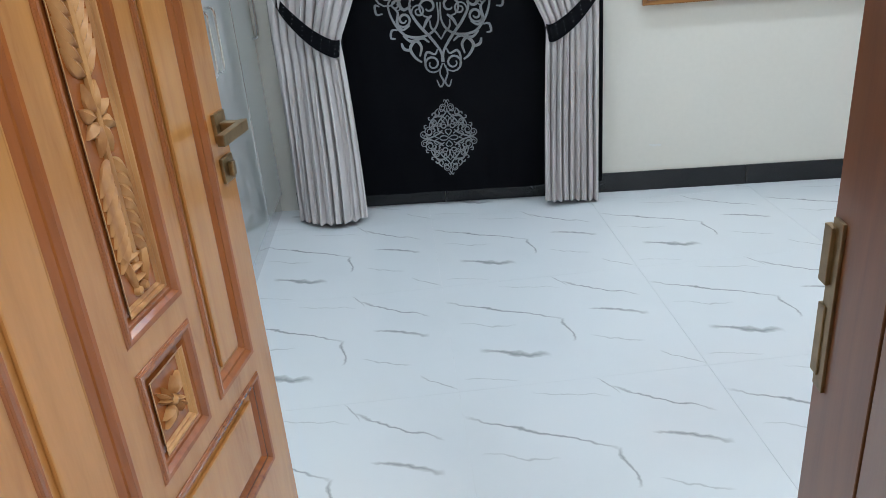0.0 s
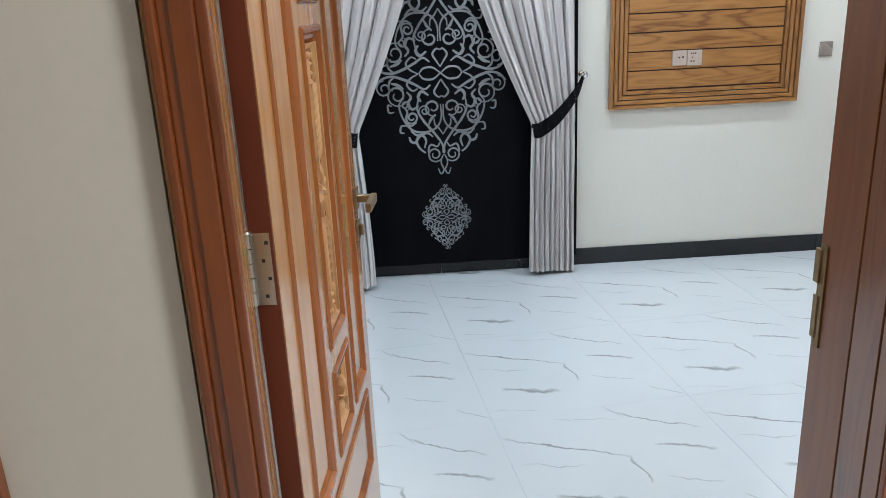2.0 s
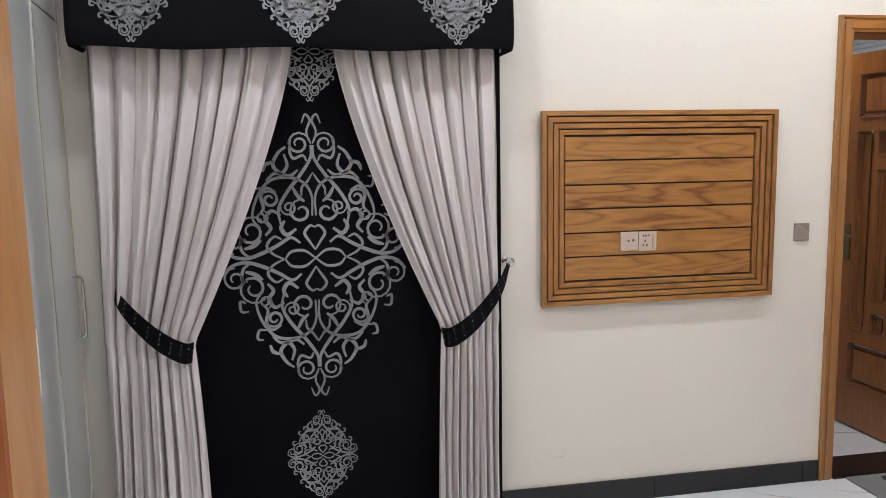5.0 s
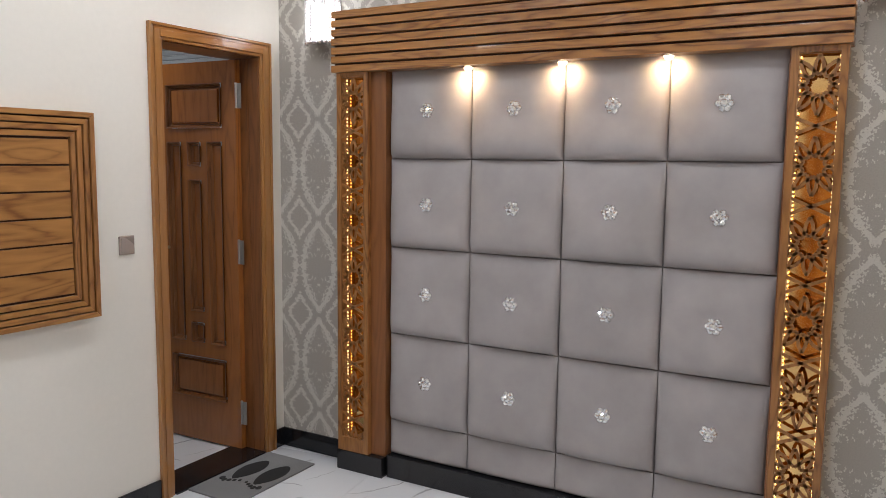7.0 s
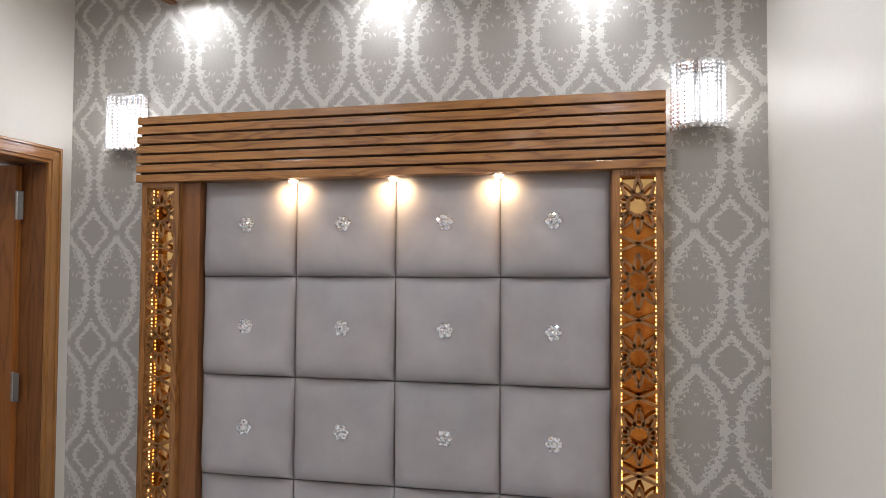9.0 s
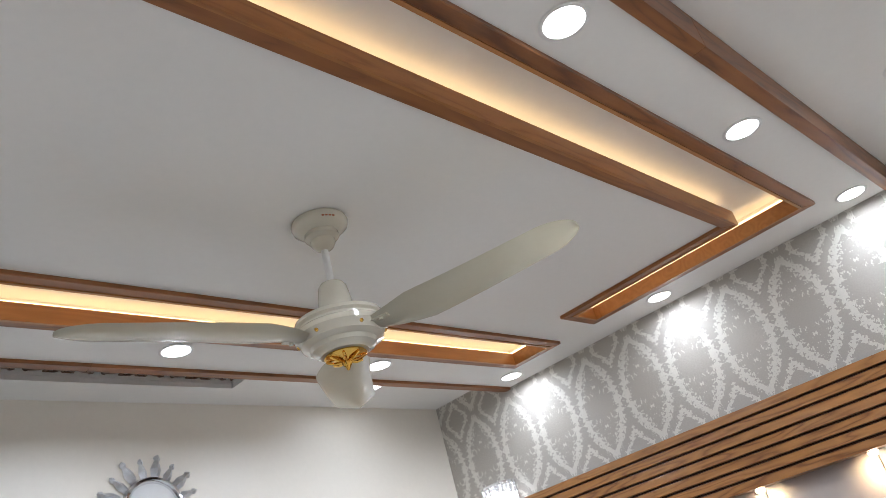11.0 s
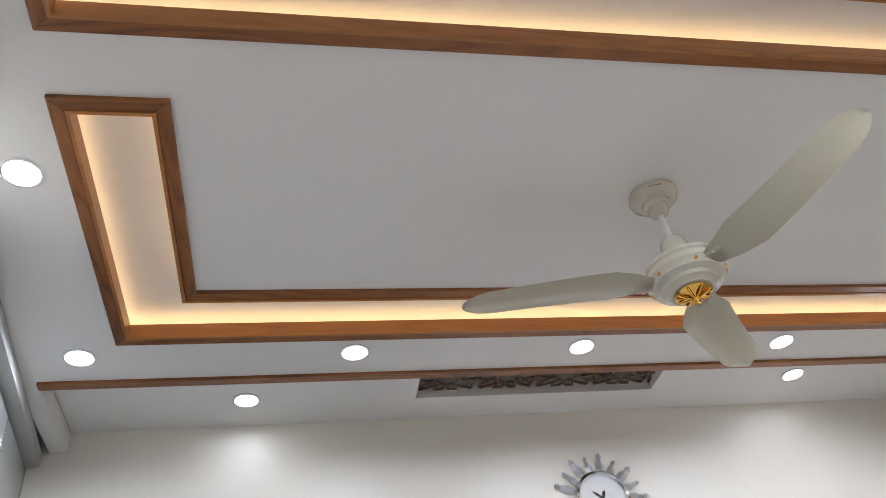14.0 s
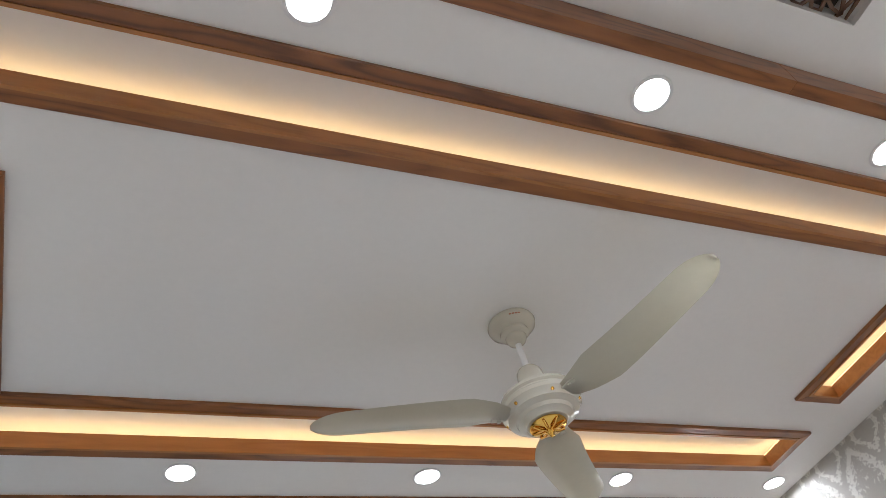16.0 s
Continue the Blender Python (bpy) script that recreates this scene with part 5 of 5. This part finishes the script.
# ---- the padded headboard ----
def headboard():
    ob = thing("headboard", (3.35, 3.41, 0.0), "grey padded wall headboard in an oak surround", "headboard")
    part("plinth", box_bm(3.315, EAST - 0.001, 2.56, 4.268, 0.0, 0.112, 0.002), GRANITE, ob, "black polished stone plinth")
    part("backing", box_bm(3.372, EAST - 0.001, 2.55, 4.28, 0.10, 2.0), VELVET, ob)
    ys, zs = (4.272, 3.842, 3.404, 2.973, 2.548), (1.975, 1.560, 1.140, 0.717, 0.285)

    def cushion(y0, y1, z0, z1, dimple):
        bm = bmesh.new()
        n = 20
        front = []
        for j in range(n + 1):
            row = []
            for i in range(n + 1):
                a, b = -math.cos(math.pi * i / n), -math.cos(math.pi * j / n)
                a, b = 0.7 * a + 0.3 * (2 * i / n - 1), 0.7 * b + 0.3 * (2 * j / n - 1)
                h = 0.040 * (1 - abs(a) ** 4) ** 0.5 * (1 - abs(b) ** (3.0 if b > 0 else 7)) ** 0.5 * (1 - 0.56 * b)
                if not dimple:
                    h *= 0.45
                if dimple:
                    r = math.hypot(a, b)
                    h -= 0.014 * math.exp(-(r / 0.24) ** 2)
                    h -= 0.004 * max(0, math.sin(3 * math.atan2(b, a) + 1)) * math.exp(-((r - 0.3) / 0.2) ** 2)
                h += 0.0035 * math.sin(2.3 * a + 1.1) * math.sin(1.7 * b + 0.6) * (1 - a * a) * (1 - b * b)
                row.append(bm.verts.new((3.357 - h, y0 + (y1 - y0) * (a + 1) / 2, z0 + (z1 - z0) * (b + 1) / 2)))
            front.append(row)
        for j in range(n):
            for i in range(n):
                bm.faces.new((front[j][i], front[j][i + 1], front[j + 1][i + 1], front[j + 1][i]))
        rim = [front[0][i] for i in range(n + 1)] + [front[j][n] for j in range(1, n + 1)] + [front[n][i] for i in range(n - 1, -1, -1)] + [front[j][0] for j in range(n - 1, 0, -1)]
        back = [bm.verts.new((3.3715, v.co.y, v.co.z)) for v in rim]
        for i in range(len(rim)):
            j = (i + 1) % len(rim)
            bm.faces.new((rim[i], rim[j], back[j], back[i]))
        return bm

    def button(y, z, seed):
        bm = bmesh.new()
        rng = random.Random(seed)
        for k in range(6):
            a = 2 * math.pi * k / 6 + rng.uniform(-0.15, 0.15)
            bmesh.ops.create_icosphere(bm, subdivisions=2, radius=0.0155, matrix=Matrix.Translation((3.325, y + 0.022 * math.cos(a), z + 0.022 * math.sin(a))) @ Euler((a, 0.3, 0.2)).to_matrix().to_4x4())
        bmesh.ops.create_icosphere(bm, subdivisions=2, radius=0.017, matrix=Matrix.Translation((3.318, y, z)))
        return bm

    for r in range(4):
        for c in range(4):
            g = 0.0022
            o = part("cushion", cushion(ys[c + 1] + g, ys[c] - g, zs[r + 1] + g, zs[r] - g, True), VELVET, ob, smooth=True)
            cy, cz = (ys[c] + ys[c + 1]) / 2, (zs[r] + zs[r + 1]) / 2
            part("button", button(cy, cz + (0.012 if r == 0 else 0.0), r * 4 + c), CRYSTAL, o, "cut glass flower button")
    for c in range(4):
        part("low_cushion", cushion(ys[c + 1] + 0.0022, ys[c] - 0.0022, 0.116, zs[4] - 0.002, False), VELVET, ob, smooth=True)
    # the slatted beam above
    y0, y1, n = 2.345, 4.560, 7
    part("beam_core", box_bm(3.292, EAST - 0.001, y0 + 0.006, y1 - 0.006, 1.978, 2.252), GROOVE, ob)
    step = (2.260 - 1.966) / n
    for k in range(n):
        z = 1.966 + k * step
        part("beam_slat", box_bm(3.268, EAST - 0.0015, y0, y1, z, z + step - 0.0095, 0.002), OAK_Y, ob)
    # pierced pilasters with gold mirror and light behind
    for a, b, inner in ((4.362, 4.545, -1), (2.355, 2.538, 1)):
        pil = part("pilaster", box_bm(3.352, EAST - 0.001, a, b, 0.10, 1.9655), GOLD_MIRROR, ob, "gold mirror behind pierced oak")
        for p, q in ((a, a + 0.026), (b - 0.026, b)):
            part("pilaster_side", box_bm(3.290, 3.3518, p, q, 0.10, 1.9655, 0.0015), OAK_Z, pil)
        part("pilaster_foot", box_bm(3.290, 3.3518, a + 0.0262, b - 0.0262, 0.10, 0.17), OAK_Z, pil)
        part("pilaster_head", box_bm(3.290, 3.3518, a + 0.0262, b - 0.0262, 1.945, 1.9655), OAK_Z, pil)
        if inner < 0:
            part("return_board", box_bm(3.318, EAST - 0.001, a - 0.085, a - 0.0005, 0.10, 1.9655, 0.0015), BROWN, pil)
        else:
            part("return_board", box_bm(3.335, EAST - 0.001, b + 0.0005, b + 0.010, 0.10, 1.9655, 0.0015), BROWN, pil)
        part("pilaster_base", box_bm(3.284, EAST - 0.001, a - (0.085 if inner < 0 else 0.002), b + 0.003, 0.0, 0.0995, 0.002), GRANITE, pil, "black stone foot")
        bm = bmesh.new()
        star_lattice(bm, a + 0.024, b - 0.024, 0.168, 1.947, 0.285, lambda p, q, d: (3.298 + d, p, q), 0.0118, 0.006, 1.832 - 0.285 * 6)
        part("fretwork", bm, FRET_OAK, pil, "laser-cut oak star fretwork")
        bm = bmesh.new()
        z = 0.18
        while z < 1.94:
            for y in (a + 0.0285, b - 0.0285):
                box(bm, 3.335, 3.3395, y - 0.0022, y + 0.0022, z, z + 0.008)
            z += 0.0165
        part("led_beads", bm, BEAD, pil, "rows of tiny warm lights", kind="stuff")
    return ob


headboard()
for y in (3.842, 3.404, 2.973):
    ob = thing("spotlight", (3.305, y, 1.966), "small warm spotlight under the oak beam, lit", "spotlight", "headboard spotlights")
    bm = bmesh.new()
    lathe(bm, [(0.020, 0.0), (0.030, -0.001), (0.030, -0.005), (0.020, -0.006)], 20, (3.316, y, 1.9655), caps=False)
    part("bezel", bm, CHROME, ob, smooth=True)
    bm = bmesh.new()
    lathe(bm, [(0.0, -0.016), (0.012, -0.013), (0.018, -0.004), (0.018, 0.0)], 16, (3.316, y, 1.9615))
    part("bulb", bm, BULB, ob, smooth=True)


def sconce(y, z0, z1):
    ob = thing("wall_sconce", (EAST, y, z0), "crystal bead wall light with chrome frame, lit", "wall light", "crystal wall lights")
    w, d = 0.19, 0.085
    part("back_plate", box_bm(EAST - 0.010, EAST - 0.001, y - w / 2 + 0.01, y + w / 2 - 0.01, z0 + 0.005, z1 - 0.005, 0.002), CHROME, ob)
    for z in (z0, z1 - 0.010):
        bm = bmesh.new()
        arc = [(EAST - 0.010, y - w / 2)] + [(EAST - 0.012 - d * math.sin(math.pi * k / 12) ** 0.6, y - w / 2 * math.cos(math.pi * k / 12)) for k in range(13)] + [(EAST - 0.010, y + w / 2)]
        prism(bm, arc, lambda a, b, dd: (a, b, z + dd), 0.010)
        part("chrome_band", bm, CHROME, ob)
    bm = bmesh.new()
    lathe(bm, [(0.020, z0 + 0.012), (0.020, z1 - 0.05)], 16, (EAST - 0.042, y - 0.04, 0))
    lathe(bm, [(0.020, z0 + 0.012), (0.020, z1 - 0.05)], 16, (EAST - 0.042, y + 0.04, 0))
    part("lamp_tube", bm, SCONCE_GLOW, ob)
    bm = bmesh.new()
    for k in range(11):
        a = math.pi * (k + 0.5) / 11
        x, yy = EAST - 0.016 - d * math.sin(a) ** 0.6, y - w / 2 * 1.02 * math.cos(a)
        z = z0 + 0.016
        while z < z1 - 0.014:
            bmesh.ops.create_icosphere(bm, subdivisions=1, radius=0.0075, matrix=Matrix.Translation((x, yy, z)))
            z += 0.0155
        bmesh.ops.create_icosphere(bm, subdivisions=1, radius=0.011, matrix=Matrix.Translation((x, yy, z0 - 0.004)))
    part("crystal_beads", bm, CRYSTAL, ob, "strings of clear crystal beads", kind="stuff")


sconce(4.680, 2.125, 2.372)
sconce(2.225, 2.125, 2.372)


# ---- the ceiling fan ----
def fan(cx, cy):
    ob = thing("ceiling_fan", (cx, cy, SOFFIT), "cream enamel three-blade ceiling fan with gold trim", "ceiling fan")
    at = (cx, cy, 0)
    bm = bmesh.new()
    lathe(bm, [(0.0, SOFFIT - 0.0005), (0.074, SOFFIT - 0.001), (0.077, SOFFIT - 0.010), (0.073, SOFFIT - 0.022), (0.056, SOFFIT - 0.034), (0.045, SOFFIT - 0.038), (0.046, SOFFIT - 0.050), (0.040, SOFFIT - 0.056), (0.033, SOFFIT - 0.059), (0.033, SOFFIT - 0.068), (0.026, SOFFIT - 0.080), (0.014, SOFFIT - 0.088), (0.0, SOFFIT - 0.088)], 40, at)
    can = part("canopy", bm, ENAMEL, ob, smooth=True)
    bm = bmesh.new()
    for k in range(4):
        a = -2.15 + k * 0.13
        for dz in (0.0, 0.010):
            p = Vector((cx + 0.0735 * math.cos(a), cy + 0.0735 * math.sin(a), SOFFIT - 0.012 - dz))
            tube(bm, [p, p + Vector((-0.006 * math.sin(a), 0.006 * math.cos(a), 0.0))], 0.0022, 5)
    part("sticker", bm, STICKER, can, "small red printed mark")
    bm = bmesh.new()
    lathe(bm, [(0.0095, SOFFIT - 0.085), (0.0095, 2.585)], 16, at)
    part("down_rod", bm, WHITE, ob, smooth=True)
    bm = bmesh.new()
    lathe(bm, [(0.0, 2.612), (0.030, 2.612), (0.038, 2.600), (0.043, 2.565), (0.047, 2.535), (0.060, 2.522), (0.100, 2.514), (0.112, 2.508), (0.116, 2.497), (0.110, 2.491), (0.110, 2.486), (0.117, 2.480), (0.117, 2.468), (0.108, 2.458), (0.104, 2.448), (0.085, 2.440), (0.080, 2.430), (0.064, 2.424), (0.060, 2.418), (0.0, 2.416)], 56, at)
    part("motor_housing", bm, ENAMEL, ob, smooth=True)
    bm = bmesh.new()
    lathe(bm, [(0.0, 2.4155), (0.052, 2.4155), (0.054, 2.412), (0.050, 2.408), (0.020, 2.404), (0.010, 2.398), (0.010, 2.390), (0.004, 2.378), (0.0, 2.374)], 32, at)
    boss = part("gold_boss", bm, GOLD, ob, "polished gold centre boss", True)
    bm = bmesh.new()
    for k in range(8):
        a = 2 * math.pi * k / 8
        tube(bm, [(cx + r * math.cos(a), cy + r * math.sin(a), z) for r, z in ((0.050, 2.407), (0.030, 2.399), (0.012, 2.398), (0.006, 2.388))], 0.0035, 6)
    part("gold_ribs", bm, GOLD, boss, smooth=True)
    for k in range(6):
        a = 2 * math.pi * (k + 0.3) / 6
        bm = bmesh.new()
        bmesh.ops.create_icosphere(bm, subdivisions=2, radius=0.0055, matrix=Matrix.Translation((cx + 0.108 * math.cos(a), cy + 0.108 * math.sin(a), 2.459)))
        part("stud", bm, GOLD, ob, smooth=True)
    for k in range(3):
        ang = radians(-72 + 120 * k)
        m = Matrix.Translation((cx, cy, 2.462)) @ Matrix.Rotation(ang, 4, "Z")
        bm = bmesh.new()
        box(bm, 0.085, 0.150, -0.030, 0.030, -0.004, 0.000, 0.0015)
        for v in (-0.022, 0.022):
            lathe(bm, [(0.006, -0.009), (0.006, -0.004)], 10, (0.128, v, 0))
        bmesh.ops.transform(bm, matrix=m, verts=bm.verts)
        arm = part("blade_bracket", bm, ENAMEL, ob)
        bm = bmesh.new()
        n = 26
        rows = []
        for i in range(n + 1):
            f = math.sin(math.pi / 2 * (i / n)) ** 0.9
            r = 0.105 + (0.650 - 0.105) * f
            half = 0.037 + 0.046 * min(1, f / 0.22) ** 0.8 - 0.022 * f
            if f > 0.83:
                half *= math.sqrt(max(0.0004, 1 - ((f - 0.83) / 0.1702) ** 2))
            mid = 0.018 * math.sin(math.pi * f ** 0.6)
            row = []
            for j in range(7):
                g = 2 * j / 6 - 1
                row.append(bm.verts.new((r, mid + half * g, 0.016 * f - 0.13 * half * g - 0.010 * (1 - g * g))))
            rows.append(row)
        for a, b in zip(rows, rows[1:]):
            for j in range(6):
                bm.faces.new((a[j], a[j + 1], b[j + 1], b[j]))
        bmesh.ops.solidify(bm, geom=bm.faces[:], thickness=0.0025)
        bmesh.ops.transform(bm, matrix=m, verts=bm.verts)
        part("blade", bm, ENAMEL, ob, smooth=True)


fan(1.503, 3.480)


# ---- the wardrobe along the west wall ----
def wardrobe():
    # local x points into the room, local y runs along the doors
    ob = thing("wardrobe", pose(*PIER_END, 0.0, 0, 0, WEST_LEAN), "tall pale gloss wardrobe with chrome edges under a grey fascia", "wardrobe")
    y1, top = 1.485, SOFFIT - 0.002
    part("body", box_bm(-0.70, -0.072, 0.004, y1, 0.09, top), LACQUER, ob, local=True)
    part("plinth", box_bm(-0.70, -0.060, 0.004, y1, 0.0, 0.0895), CHROME, ob, "brushed grey plinth", local=True)
    part("fascia", box_bm(-0.0715, -0.001, 0.004, y1, 2.738, top, 0.003), FASCIA, ob, "matt grey fascia board", local=True)
    part("filler", box_bm(-0.0715, -0.050, 0.004, 0.040, 0.09, 2.7375), LACQUER, ob, local=True)
    cuts = [0.042, 0.545, 1.055, y1 - 0.004]
    for k, (a, b) in enumerate(zip(cuts, cuts[1:])):
        for z0, z1 in ((0.095, 2.06), (2.066, 2.732)):
            door = part("door", box_bm(-0.0715, -0.050, a + 0.003, b - 0.003, z0, z1, 0.003), LACQUER, ob, local=True)
            part("edge_strip", box_bm(-0.062, -0.046, b - 0.0029, b + 0.0029, z0, z1, 0.0008), CHROME, door, "bright chrome edge", local=True)
            if z0 < 1:
                hy = b - 0.06 if k % 2 == 0 else a + 0.06
                bm = bmesh.new()
                tube(bm, smooth_line([(-0.050, hy, 0.90), (-0.022, hy, 0.905), (-0.018, hy, 0.95), (-0.018, hy, 1.08), (-0.022, hy, 1.125), (-0.050, hy, 1.13)], 5), 0.006)
                part("handle", bm, CHROME, door, "curved chrome bar handle", True, local=True)


wardrobe()

# ---- floor tiles ----
PX, PY, X0, Y0, SKEW = 0.80, 0.745, 0.40, 2.53, radians(6.3)
floor_ob = [o for o in scene.objects if o.name == "floor"][0]
first = mesh_ob("floor_tile", box_bm(0.0004, PX - 0.0004, 0.0004, PY - 0.0004, -0.0028, 0.0, 0.0003), TILE)
for i in range(-5, 6):
    for j in range(-7, 8):
        # the tiles lie slightly askew to the walls
        x = X0 + i * PX * math.cos(SKEW) - j * PY * math.sin(SKEW)
        y = Y0 + i * PX * math.sin(SKEW) + j * PY * math.cos(SKEW)
        if not (-2.0 < y < 6.9 and (-2.7 < x < 2.1 if y < 1.5 else -1.6 < x < 3.3)):
            continue
        o = first if first.parent is None else new("floor_tile", first.data)
        o.parent = floor_ob
        o.location, o.rotation_euler = (x, y, 0), (0, 0, SKEW)
